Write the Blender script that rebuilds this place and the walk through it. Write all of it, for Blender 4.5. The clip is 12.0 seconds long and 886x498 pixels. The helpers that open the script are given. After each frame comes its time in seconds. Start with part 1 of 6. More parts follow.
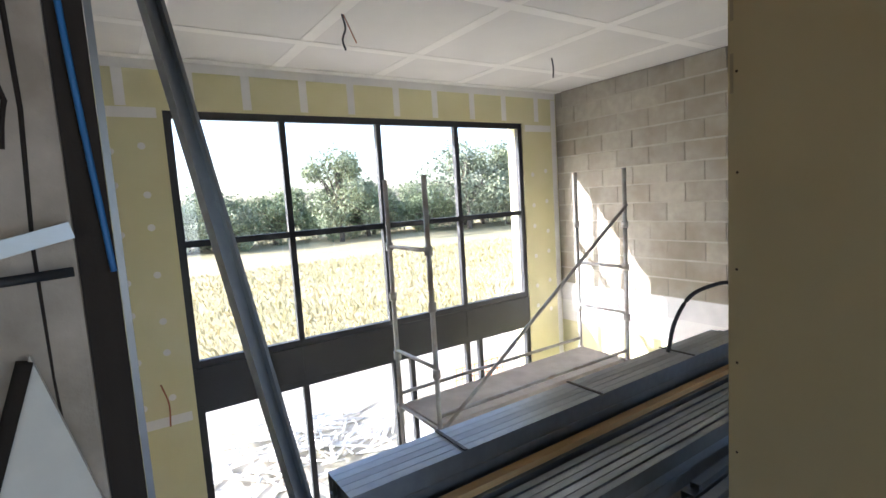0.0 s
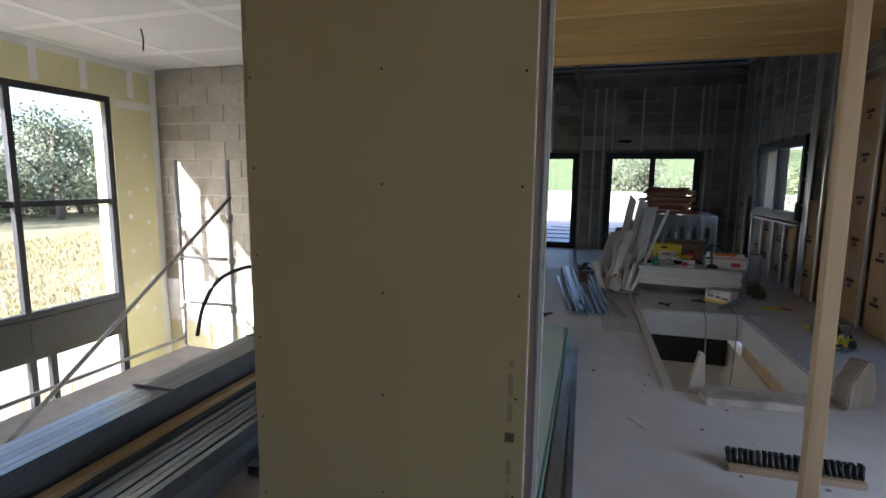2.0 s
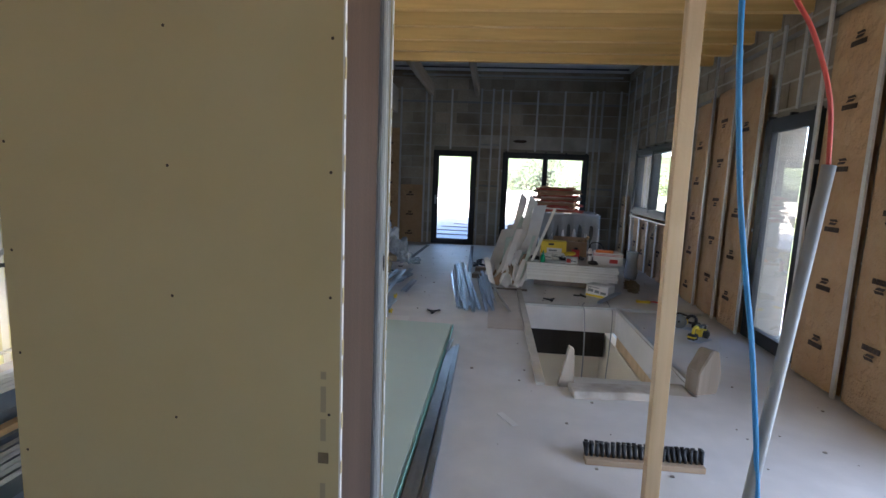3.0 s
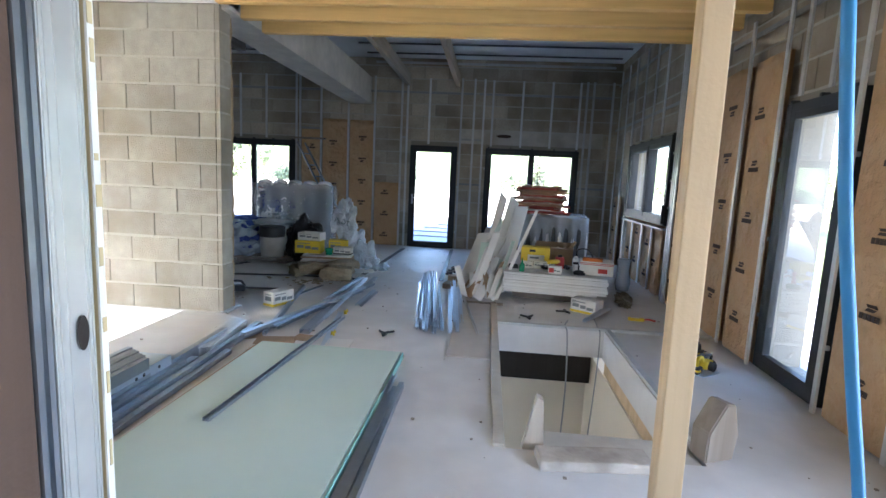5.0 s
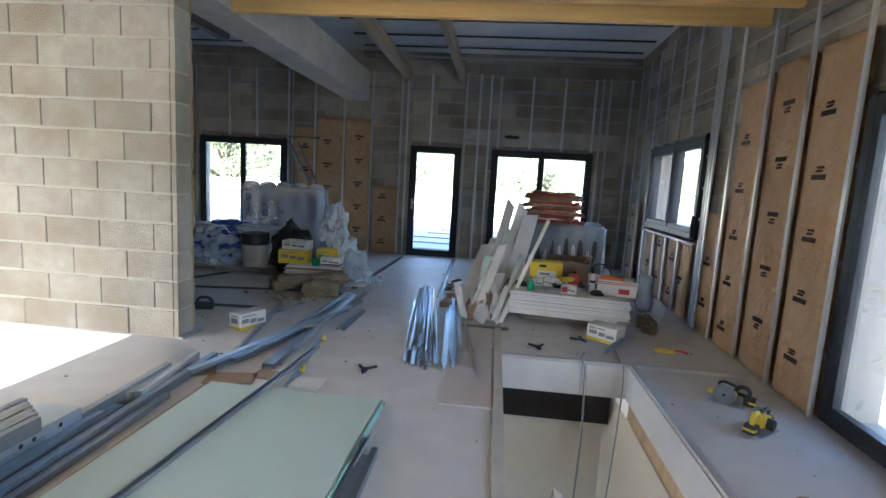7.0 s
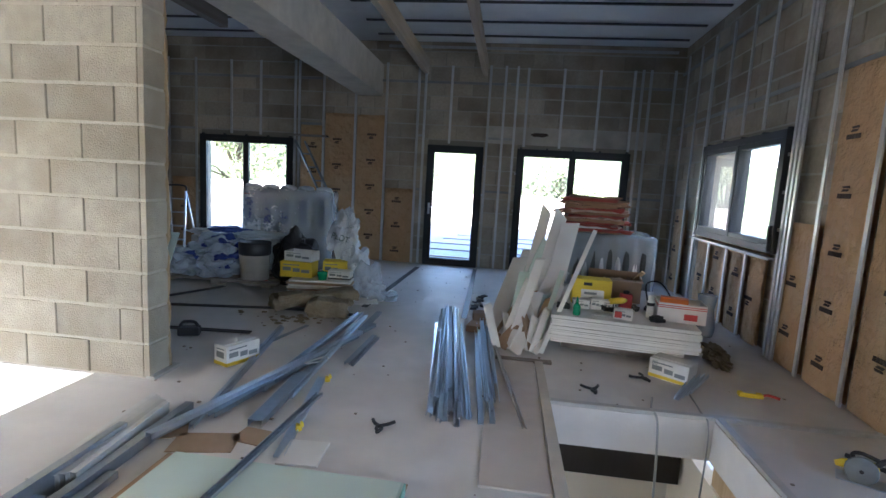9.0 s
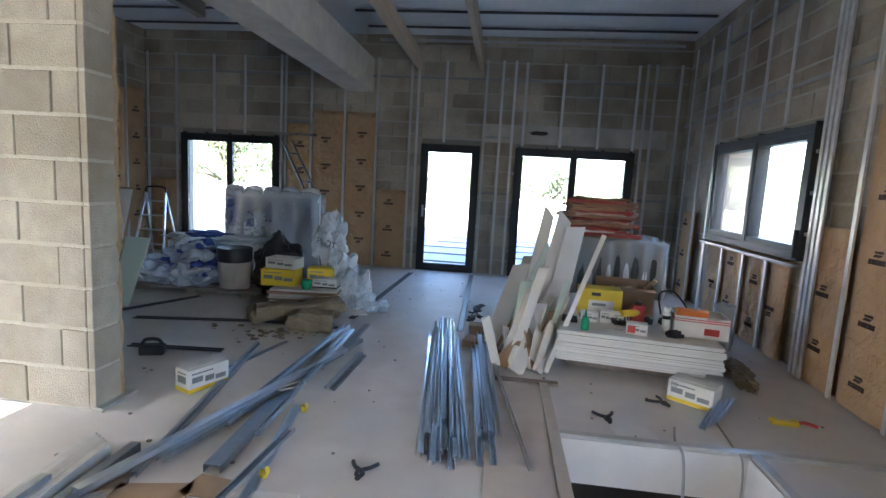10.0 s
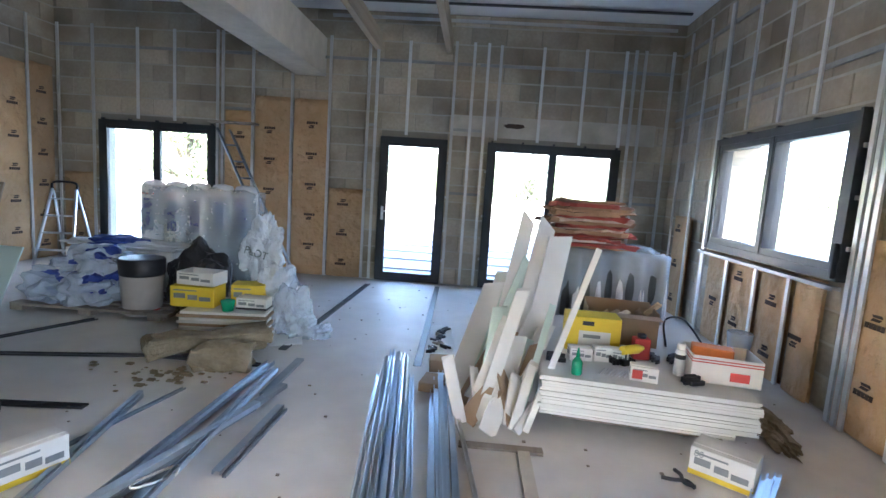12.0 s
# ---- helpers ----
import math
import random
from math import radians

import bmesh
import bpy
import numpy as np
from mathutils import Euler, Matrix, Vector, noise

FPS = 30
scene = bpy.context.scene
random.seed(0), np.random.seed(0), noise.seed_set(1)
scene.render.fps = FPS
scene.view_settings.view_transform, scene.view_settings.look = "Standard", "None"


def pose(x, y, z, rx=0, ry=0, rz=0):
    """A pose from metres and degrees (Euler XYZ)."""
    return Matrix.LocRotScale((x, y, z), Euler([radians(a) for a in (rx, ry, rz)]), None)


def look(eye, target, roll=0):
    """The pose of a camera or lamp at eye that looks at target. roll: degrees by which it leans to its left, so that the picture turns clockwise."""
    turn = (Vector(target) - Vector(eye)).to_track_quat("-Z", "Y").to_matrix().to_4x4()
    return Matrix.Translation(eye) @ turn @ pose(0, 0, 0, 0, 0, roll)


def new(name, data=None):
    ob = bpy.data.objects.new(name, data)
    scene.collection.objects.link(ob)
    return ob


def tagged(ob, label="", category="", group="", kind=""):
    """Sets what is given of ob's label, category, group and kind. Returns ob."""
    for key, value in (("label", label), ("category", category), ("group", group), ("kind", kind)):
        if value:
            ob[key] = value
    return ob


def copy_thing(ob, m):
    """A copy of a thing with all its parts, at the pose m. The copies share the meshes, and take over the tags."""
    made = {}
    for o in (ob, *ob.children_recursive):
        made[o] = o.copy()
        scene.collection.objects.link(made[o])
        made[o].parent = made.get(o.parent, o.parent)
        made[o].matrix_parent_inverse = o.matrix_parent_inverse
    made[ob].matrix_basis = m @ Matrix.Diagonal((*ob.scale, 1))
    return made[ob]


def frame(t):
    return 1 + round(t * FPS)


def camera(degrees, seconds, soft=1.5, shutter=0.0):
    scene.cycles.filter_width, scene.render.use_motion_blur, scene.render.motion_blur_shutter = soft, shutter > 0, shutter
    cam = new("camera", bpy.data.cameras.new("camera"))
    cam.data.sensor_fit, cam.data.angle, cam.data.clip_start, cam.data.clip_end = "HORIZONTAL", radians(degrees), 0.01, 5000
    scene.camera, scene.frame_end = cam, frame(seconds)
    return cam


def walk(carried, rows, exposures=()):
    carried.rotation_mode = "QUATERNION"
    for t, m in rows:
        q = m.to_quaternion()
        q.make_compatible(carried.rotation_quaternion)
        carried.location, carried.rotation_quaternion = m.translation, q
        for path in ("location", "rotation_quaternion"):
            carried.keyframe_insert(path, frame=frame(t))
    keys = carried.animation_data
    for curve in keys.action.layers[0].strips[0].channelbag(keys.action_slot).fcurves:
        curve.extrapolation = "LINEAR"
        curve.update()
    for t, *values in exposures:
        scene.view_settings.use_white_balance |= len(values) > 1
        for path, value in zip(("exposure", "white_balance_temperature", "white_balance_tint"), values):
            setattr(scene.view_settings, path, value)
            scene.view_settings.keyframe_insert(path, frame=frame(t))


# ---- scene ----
cam = camera(83.3, 12.0)

PATH = [
    (0, (-0.564, -1.354, 1.51), (-2.222, -0.257, 1.299), -3.6),
    (0.5, (-0.546, -1.336, 1.486), (-2.021, -0.007, 1.248), -2.9),
    (1, (-0.487, -1.315, 1.479), (-1.62, 0.311, 1.215), -1.6),
    (1.2, (-0.456, -1.303, 1.482), (-1.433, 0.421, 1.211), -1.1),
    (1.5, (-0.395, -1.286, 1.486), (-1.166, 0.54, 1.215), -0.3),
    (2, (-0.253, -1.242, 1.491), (-0.796, 0.664, 1.221), 0.7),
    (2.5, (-0.107, -1.17, 1.49), (-0.47, 0.778, 1.219), 1.5),
    (3, (-0.03, -1.027, 1.471), (-0.22, 0.945, 1.197), 2.3),
    (3.2, (-0.018, -0.922, 1.462), (-0.154, 1.054, 1.185), 2.5),
    (4.8, (0.228, -0.161, 1.472), (0.082, 1.815, 1.198), 2.7),
    (5, (0.252, -0.069, 1.454), (0.083, 1.905, 1.179), 2.7),
    (5.5, (0.259, 0.206, 1.486), (0.09, 2.18, 1.214), 2.7),
    (6, (0.313, 0.382, 1.489), (0.147, 2.357, 1.223), 2.9),
    (6.5, (0.348, 0.549, 1.481), (0.163, 2.523, 1.218), 3.1),
    (7, (0.276, 0.736, 1.483), (0.08, 2.708, 1.216), 3.3),
    (9, (0.019, 1.594, 1.48), (-0.22, 3.563, 1.219), 3.3),
    (9.5, (-0.046, 1.813, 1.478), (-0.257, 3.786, 1.224), 3.2),
    (10, (-0.019, 2.052, 1.473), (-0.242, 4.023, 1.219), 3.2),
    (10.5, (-0.011, 2.288, 1.467), (-0.252, 4.257, 1.209), 3.3),
    (11, (-0.036, 2.56, 1.479), (-0.178, 4.539, 1.23), 3.6),
    (11.5, (-0.017, 2.84, 1.461), (-0.115, 4.821, 1.211), 3.8),
    (12, (0.013, 3.093, 1.469), (-0.101, 5.074, 1.221), 3.8),
]
walk(cam, [(t, look(eye, target, roll)) for t, eye, target, roll in PATH],
     [(0.0, 2.38, 5600, 16), (1.0, 2.15, 5600, 16), (1.5, 1.95, 5600, 16), (2.5, 2.55, 5600, 16), (3.0, 3.05, 5600, 16), (3.2, 3.2, 5600, 16), (5.0, 3.92, 5400, 14), (6.0, 3.68, 5400, 14), (6.5, 3.4, 5450, 14), (7.0, 3.7, 5400, 14), (9.0, 3.7, 5450, 15), (10.5, 4.25, 5500, 15), (12.0, 4.85, 5550, 15)])

# ---- world and light ----
SUN_DIR = Vector((0.40, 1.0, -0.48)).normalized()
world = bpy.data.worlds.new("sky")
scene.world = world
world.use_nodes = True
wn = world.node_tree
sky = wn.nodes.new("ShaderNodeTexSky")
sky.sky_type = "NISHITA"
sky.sun_disc = False
sky.sun_elevation = math.asin(-SUN_DIR.z)
sky.sun_rotation = math.atan2(-SUN_DIR.x, -SUN_DIR.y)
sky.dust_density = 2.0
wn.nodes["Background"].inputs[1].default_value = 0.15
wn.links.new(sky.outputs[0], wn.nodes["Background"].inputs[0])
sun = new("sun", bpy.data.lights.new("sun", "SUN"))
sun.data.energy, sun.data.angle, sun.data.color = 3.6, radians(0.5), (1.0, 0.93, 0.82)
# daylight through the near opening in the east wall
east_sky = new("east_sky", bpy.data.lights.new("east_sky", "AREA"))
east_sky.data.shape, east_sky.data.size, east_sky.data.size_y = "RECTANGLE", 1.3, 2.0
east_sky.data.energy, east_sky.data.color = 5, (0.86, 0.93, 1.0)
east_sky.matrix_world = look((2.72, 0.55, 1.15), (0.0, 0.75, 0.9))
sun.matrix_world = look((0, 0, 30), Vector((0, 0, 30)) + SUN_DIR)


# ---- materials ----
def material(name, color, rough=0.8, metal=0.0, grain=8.0, vary=0.12, bump=0.15, bump_scale=60.0, stain=None, stain_scale=1.5, stain_amount=0.5, island=0.0, per_object=0.0, alpha=1.0, spec=0.5):
    """A surface with two scales of variation, and relief."""
    m = bpy.data.materials.new(name)
    m.use_nodes = True
    t = m.node_tree
    n, l = t.nodes, t.links
    bsdf = n["Principled BSDF"]
    bsdf.inputs["Roughness"].default_value = rough
    bsdf.inputs["Metallic"].default_value = metal
    bsdf.inputs["Specular IOR Level"].default_value = spec
    geo = n.new("ShaderNodeNewGeometry")
    a = n.new("ShaderNodeTexNoise")
    a.inputs["Scale"].default_value, a.inputs["Detail"].default_value = grain, 8
    b = n.new("ShaderNodeTexNoise")
    b.inputs["Scale"].default_value, b.inputs["Detail"].default_value = stain_scale, 5
    for tex in (a, b):
        l.new(geo.outputs["Position"], tex.inputs["Vector"])
    mixa = n.new("ShaderNodeMix")
    mixa.data_type = "RGBA"
    mixa.inputs["A"].default_value = (*[c * (1 - vary) for c in color], 1)
    mixa.inputs["B"].default_value = (*[min(1, c * (1 + vary)) for c in color], 1)
    l.new(a.outputs["Fac"], mixa.inputs["Factor"])
    out = mixa.outputs["Result"]
    ramp = n.new("ShaderNodeValToRGB")
    ramp.color_ramp.elements[0].position, ramp.color_ramp.elements[1].position = 0.42, 0.68
    ramp.color_ramp.elements[1].color = (stain_amount, stain_amount, stain_amount, 1)
    l.new(b.outputs["Fac"], ramp.inputs["Fac"])
    mixb = n.new("ShaderNodeMix")
    mixb.data_type = "RGBA"
    l.new(ramp.outputs["Color"], mixb.inputs["Factor"])
    l.new(out, mixb.inputs["A"])
    s = stain or tuple(c * 0.8 for c in color)
    mixb.inputs["B"].default_value = (*s, 1)
    out = mixb.outputs["Result"]
    if per_object or island:
        info = n.new("ShaderNodeObjectInfo")
        mr = n.new("ShaderNodeMapRange")
        amount = per_object or island
        mr.inputs["To Min"].default_value, mr.inputs["To Max"].default_value = 1 - amount, 1 + amount
        l.new(info.outputs["Random"] if per_object else geo.outputs["Random Per Island"], mr.inputs["Value"])
        hsv = n.new("ShaderNodeHueSaturation")
        l.new(mr.outputs["Result"], hsv.inputs["Value"])
        l.new(out, hsv.inputs["Color"])
        out = hsv.outputs["Color"]
    l.new(out, bsdf.inputs["Base Color"])
    if bump:
        c = n.new("ShaderNodeTexNoise")
        c.inputs["Scale"].default_value, c.inputs["Detail"].default_value = bump_scale, 6
        l.new(geo.outputs["Position"], c.inputs["Vector"])
        bm = n.new("ShaderNodeBump")
        bm.inputs["Strength"].default_value, bm.inputs["Distance"].default_value = bump, 0.01
        l.new(c.outputs["Fac"], bm.inputs["Height"])
        l.new(bm.outputs["Normal"], bsdf.inputs["Normal"])
    if metal > 0.5:
        mr2 = n.new("ShaderNodeMapRange")
        mr2.inputs["To Min"].default_value, mr2.inputs["To Max"].default_value = rough * 0.75, rough * 1.3
        l.new(b.outputs["Fac"], mr2.inputs["Value"])
        l.new(mr2.outputs["Result"], bsdf.inputs["Roughness"])
    if alpha < 1:
        bsdf.inputs["Alpha"].default_value = alpha
    return m


def wood(name, color, dark, rough=0.65, scale=6.0, along="X"):
    """Sawn timber: long grain, knots, pieces of differing tone."""
    m = material(name, color, rough, grain=14, vary=0.1, bump=0.12, bump_scale=90, stain=dark, stain_scale=scale, stain_amount=0.7, per_object=0.1)
    n, l = m.node_tree.nodes, m.node_tree.links
    co, mp = n.new("ShaderNodeTexCoord"), n.new("ShaderNodeMapping")
    k = {"X": (0.12, 2.2, 2.2), "Y": (2.2, 0.12, 2.2), "Z": (2.2, 2.2, 0.12)}[along]
    mp.inputs["Scale"].default_value = k
    l.new(co.outputs["Object"], mp.inputs["Vector"])
    for tex in [x for x in n if x.type == "TEX_NOISE"][:2]:
        l.new(mp.outputs["Vector"], tex.inputs["Vector"])
        tex.inputs["Distortion"].default_value = 0.6
    return m


def glass(name, tint=(1, 1, 1), rough=0.0, ior=1.45):
    m = bpy.data.materials.new(name)
    m.use_nodes = True
    b = m.node_tree.nodes["Principled BSDF"]
    b.inputs["Base Color"].default_value = (*tint, 1)
    b.inputs["Transmission Weight"].default_value = 1
    b.inputs["Roughness"].default_value = rough
    b.inputs["IOR"].default_value = ior
    return m


def film(name, color, alpha, rough=0.25):
    """Thin plastic sheet, crumpled."""
    m = material(name, color, rough, grain=20, vary=0.06, bump=0.5, bump_scale=18, stain=tuple(c * 0.92 for c in color), alpha=alpha, spec=0.6)
    return m


M_SCREED = material("screed_floor", (0.68, 0.655, 0.63), 0.55, grain=5.0, vary=0.16, bump=0.14, bump_scale=45, stain=(0.56, 0.53, 0.495), stain_scale=0.8, stain_amount=0.8)
M_BLOCK = material("concrete_block", (0.42, 0.36, 0.275), 0.95, grain=24, vary=0.25, bump=0.5, bump_scale=110, stain=(0.24, 0.195, 0.14), stain_scale=1.3, stain_amount=0.95, per_object=0.22)
M_BLOCK_PALE = material("pale_concrete_block", (0.375, 0.345, 0.28), 0.95, grain=10, vary=0.26, bump=0.6, bump_scale=90, stain=(0.26, 0.225, 0.165), stain_scale=1.4, stain_amount=0.95, per_object=0.11)
M_MORTAR = material("mortar", (0.27, 0.245, 0.20), 0.95, grain=18, vary=0.15, bump=0.45, bump_scale=70)
M_BED = material("bed_mortar", (0.44, 0.405, 0.335), 0.95, grain=22, vary=0.2, bump=0.5, bump_scale=60, stain=(0.40, 0.36, 0.29), stain_scale=1.6, stain_amount=0.9)
M_CONCRETE = material("cast_concrete", (0.56, 0.515, 0.44), 0.9, grain=9, vary=0.2, bump=0.35, bump_scale=40, stain=(0.40, 0.36, 0.30), stain_scale=2.5)
M_PLASTER = material("white_plaster", (0.80, 0.78, 0.74), 0.9, grain=4, vary=0.04, bump=0.05, bump_scale=30, stain=(0.72, 0.70, 0.66))
M_JOINT = material("joint_compound", (0.82, 0.80, 0.76), 0.9, grain=12, vary=0.05, bump=0.05)
M_HYDRO = material("moisture_board", (0.66, 0.62, 0.36), 0.85, grain=3, vary=0.05, bump=0.04, bump_scale=80, stain=(0.70, 0.66, 0.44), stain_scale=2.2)
M_BOARD = material("partition_board", (0.48, 0.39, 0.21), 0.85, grain=3, vary=0.05, bump=0.04, bump_scale=90, stain=(0.55, 0.47, 0.29), stain_scale=1.1)
M_PAPER = material("board_edge", (0.74, 0.72, 0.66), 0.9, grain=20, vary=0.1)
M_GALV = material("galvanised_steel", (0.50, 0.565, 0.64), 0.33, 0.82, grain=30, vary=0.12, bump=0.03, stain=(0.50, 0.54, 0.58), stain_scale=4, per_object=0.12)
M_STUDFACE = material("bright_stud_steel", (0.64, 0.64, 0.62), 0.33, 0.65, grain=20, vary=0.12, bump=0.04, stain=(0.52, 0.53, 0.53), stain_scale=3)
M_GALV_DULL = material("dull_galvanised_steel", (0.62, 0.62, 0.605), 0.36, 0.5, grain=20, vary=0.15, bump=0.05, stain=(0.46, 0.46, 0.445), stain_scale=3, per_object=0.2)
M_STEEL = material("stacked_steel", (0.35, 0.385, 0.43), 0.32, 0.85, grain=20, vary=0.18, bump=0.05, stain=(0.30, 0.31, 0.33), stain_scale=3, per_object=0.18)
M_ALU = material("black_aluminium", (0.020, 0.022, 0.026), 0.5, 0.0, grain=40, vary=0.15, bump=0.02, stain=(0.05, 0.05, 0.05), stain_amount=0.3)
M_KRAFT = material("kraft_facing", (0.47, 0.29, 0.14), 0.72, grain=5, vary=0.10, bump=1.0, bump_scale=11, stain=(0.54, 0.38, 0.22), stain_scale=3, per_object=0.16)
M_KRAFT.node_tree.nodes["Bump"].inputs["Distance"].default_value = 0.05
M_CEILBOARD = material("ceiling_board", (0.69, 0.67, 0.64), 0.9, grain=3, vary=0.05, bump=0.04, stain=(0.57, 0.55, 0.52), stain_scale=1.5)
M_OLDCONC = material("rough_concrete", (0.50, 0.44, 0.37), 0.95, grain=7, vary=0.25, bump=0.6, bump_scale=35, stain=(0.31, 0.265, 0.215), stain_scale=6, stain_amount=0.9)
M_GREYINK = material("grey_ink", (0.16, 0.12, 0.07), 0.85, grain=40, vary=0.3, bump=0)
M_PRINT = material("dark_print", (0.06, 0.04, 0.03), 0.8, grain=30, vary=0.2, bump=0)
M_JOIST = wood("joist_timber", (0.70, 0.45, 0.15), (0.54, 0.32, 0.09), along="X")
M_POST = wood("pale_timber", (0.66, 0.48, 0.28), (0.50, 0.33, 0.17), along="Z")
M_OLDWOOD = wood("grey_timber", (0.27, 0.23, 0.19), (0.18, 0.15, 0.12), along="Y")
M_PURLIN = wood("beam_timber", (0.44, 0.35, 0.25), (0.33, 0.25, 0.17), along="Y")
# Stained timber; its near-black also stands for the shaded gap under the stairwell slab.
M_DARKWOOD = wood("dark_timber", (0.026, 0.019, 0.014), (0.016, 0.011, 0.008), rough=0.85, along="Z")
M_SILVER = material("silver_insulation", (0.88, 0.885, 0.89), 0.45, 0.0, grain=6, vary=0.1, bump=0.5, bump_scale=9, stain=(0.76, 0.77, 0.79))
M_GLASS = glass("window_glass")
M_DARKROOF = material("roof_underside", (0.10, 0.09, 0.08), 0.9, grain=6, vary=0.2)


# ---- mesh helpers ----
def box_bm(x0, x1, y0, y1, z0, z1, bm=None, bevel=0.0):
    own = bmesh.new()
    bmesh.ops.create_cube(own, size=1)
    for v in own.verts:
        v.co = Vector(((x0 + x1) / 2 + v.co.x * (x1 - x0), (y0 + y1) / 2 + v.co.y * (y1 - y0), (z0 + z1) / 2 + v.co.z * (z1 - z0)))
    if bevel:
        bmesh.ops.bevel(own, geom=own.edges[:], offset=bevel, segments=2, affect="EDGES", profile=0.6)
    if bm is None:
        return own
    return merge(bm, own)


def merge(bm, other, m=None):
    """Adds other to bm, moved by m."""
    vs = [bm.verts.new((m @ v.co) if m else v.co) for v in other.verts]
    other.verts.index_update()
    for f in other.faces:
        bm.faces.new([vs[v.index] for v in f.verts]).smooth = f.smooth
    other.free()
    return bm


def mesh_of(name, bm, mat, smooth=False):
    me = bpy.data.meshes.new(name)
    bmesh.ops.recalc_face_normals(bm, faces=bm.faces[:])
    bm.to_mesh(me)
    bm.free()
    if mat:
        me.materials.append(mat)
    if smooth:
        me.shade_smooth()
    return me


def thing(name, label="", category="", group="", kind="", m=None, bm=None, mat=None, smooth=False):
    """A top-level thing: an Empty at its base, or a mesh if bm is given."""
    ob = new(name, mesh_of(name, bm, mat, smooth) if bm else None)
    if m:
        ob.matrix_world = m
    return tagged(ob, label, category, group, kind)


def part(name, bm, mat, parent, label="", m=None, smooth=False):
    me = bm if isinstance(bm, bpy.types.Mesh) else mesh_of(name, bm, mat, smooth)
    ob = new(name, me)
    ob.parent = parent
    if m:
        ob.matrix_basis = m
    return tagged(ob, label)


def tube_bm(points, radius, sides=8, bm=None, radii=None):
    """A round bar or hose through the points."""
    bm = bm or bmesh.new()
    pts = [Vector(p) for p in points]
    rings = []
    ref = Vector((0.31, 0.17, 0.93)).normalized()
    for i, p in enumerate(pts):
        d = (pts[min(i + 1, len(pts) - 1)] - pts[max(i - 1, 0)]).normalized()
        u = d.cross(ref if abs(d.dot(ref)) < 0.95 else Vector((1, 0, 0))).normalized()
        w = d.cross(u)
        r = radii[i] if radii else radius
        rings.append([bm.verts.new(p + r * (u * math.cos(2 * math.pi * k / sides) + w * math.sin(2 * math.pi * k / sides))) for k in range(sides)])
    for a, b in zip(rings, rings[1:]):
        for k in range(sides):
            bm.faces.new((a[k], a[(k + 1) % sides], b[(k + 1) % sides], b[k])).smooth = True
    bm.faces.new(rings[0][::-1])
    bm.faces.new(rings[-1])
    return bm


def curve_points(knots, steps=8):
    """A smooth line through the knots."""
    k = [Vector(p) for p in knots]
    k = [2 * k[0] - k[1]] + k + [2 * k[-1] - k[-2]]
    out = []
    for a, b, c, d in zip(k, k[1:], k[2:], k[3:]):
        for i in range(steps):
            t = i / steps
            out.append(0.5 * ((2 * b) + (c - a) * t + (2 * a - 5 * b + 4 * c - d) * t * t + (3 * b - a - 3 * c + d) * t ** 3))
    return out + [k[-2]]


def channel_bm(length, width=0.048, depth=0.03, t=0.0025, lip=0.006):
    """A rolled C-profile along y, its web down, open at the top."""
    pts = [(-width / 2 + lip, depth), (-width / 2, depth), (-width / 2, 0), (width / 2, 0), (width / 2, depth), (width / 2 - lip, depth)]
    inner = [(-width / 2 + lip, depth - t), (-width / 2 + t, depth - t), (-width / 2 + t, t), (width / 2 - t, t), (width / 2 - t, depth - t), (width / 2 - lip, depth - t)]
    bm = bmesh.new()
    loops = []
    for y in (0, length):
        loops.append(([bm.verts.new((x, y, z)) for x, z in pts], [bm.verts.new((x, y, z)) for x, z in inner]))
    (oa, ia), (ob_, ib) = loops
    for k in range(5):
        bm.faces.new((oa[k], oa[k + 1], ob_[k + 1], ob_[k]))
        bm.faces.new((ia[k + 1], ia[k], ib[k], ib[k + 1]))
        bm.faces.new((oa[k], ia[k], ia[k + 1], oa[k + 1]))
        bm.faces.new((ob_[k + 1], ib[k + 1], ib[k], ob_[k]))
    for k in (0, 5):
        bm.faces.new((oa[k], ob_[k], ib[k], ia[k]))
    return bm


def between(p, q, up=(0, 0, 1)):
    """The pose whose y runs from p to q, with z as near to up as can be; and the distance."""
    p, q = Vector(p), Vector(q)
    y = (q - p).normalized()
    x = y.cross(Vector(up)).normalized()
    z = x.cross(y)
    m = Matrix((x, y, z)).transposed().to_4x4()
    m.translation = p
    return m, (q - p).length


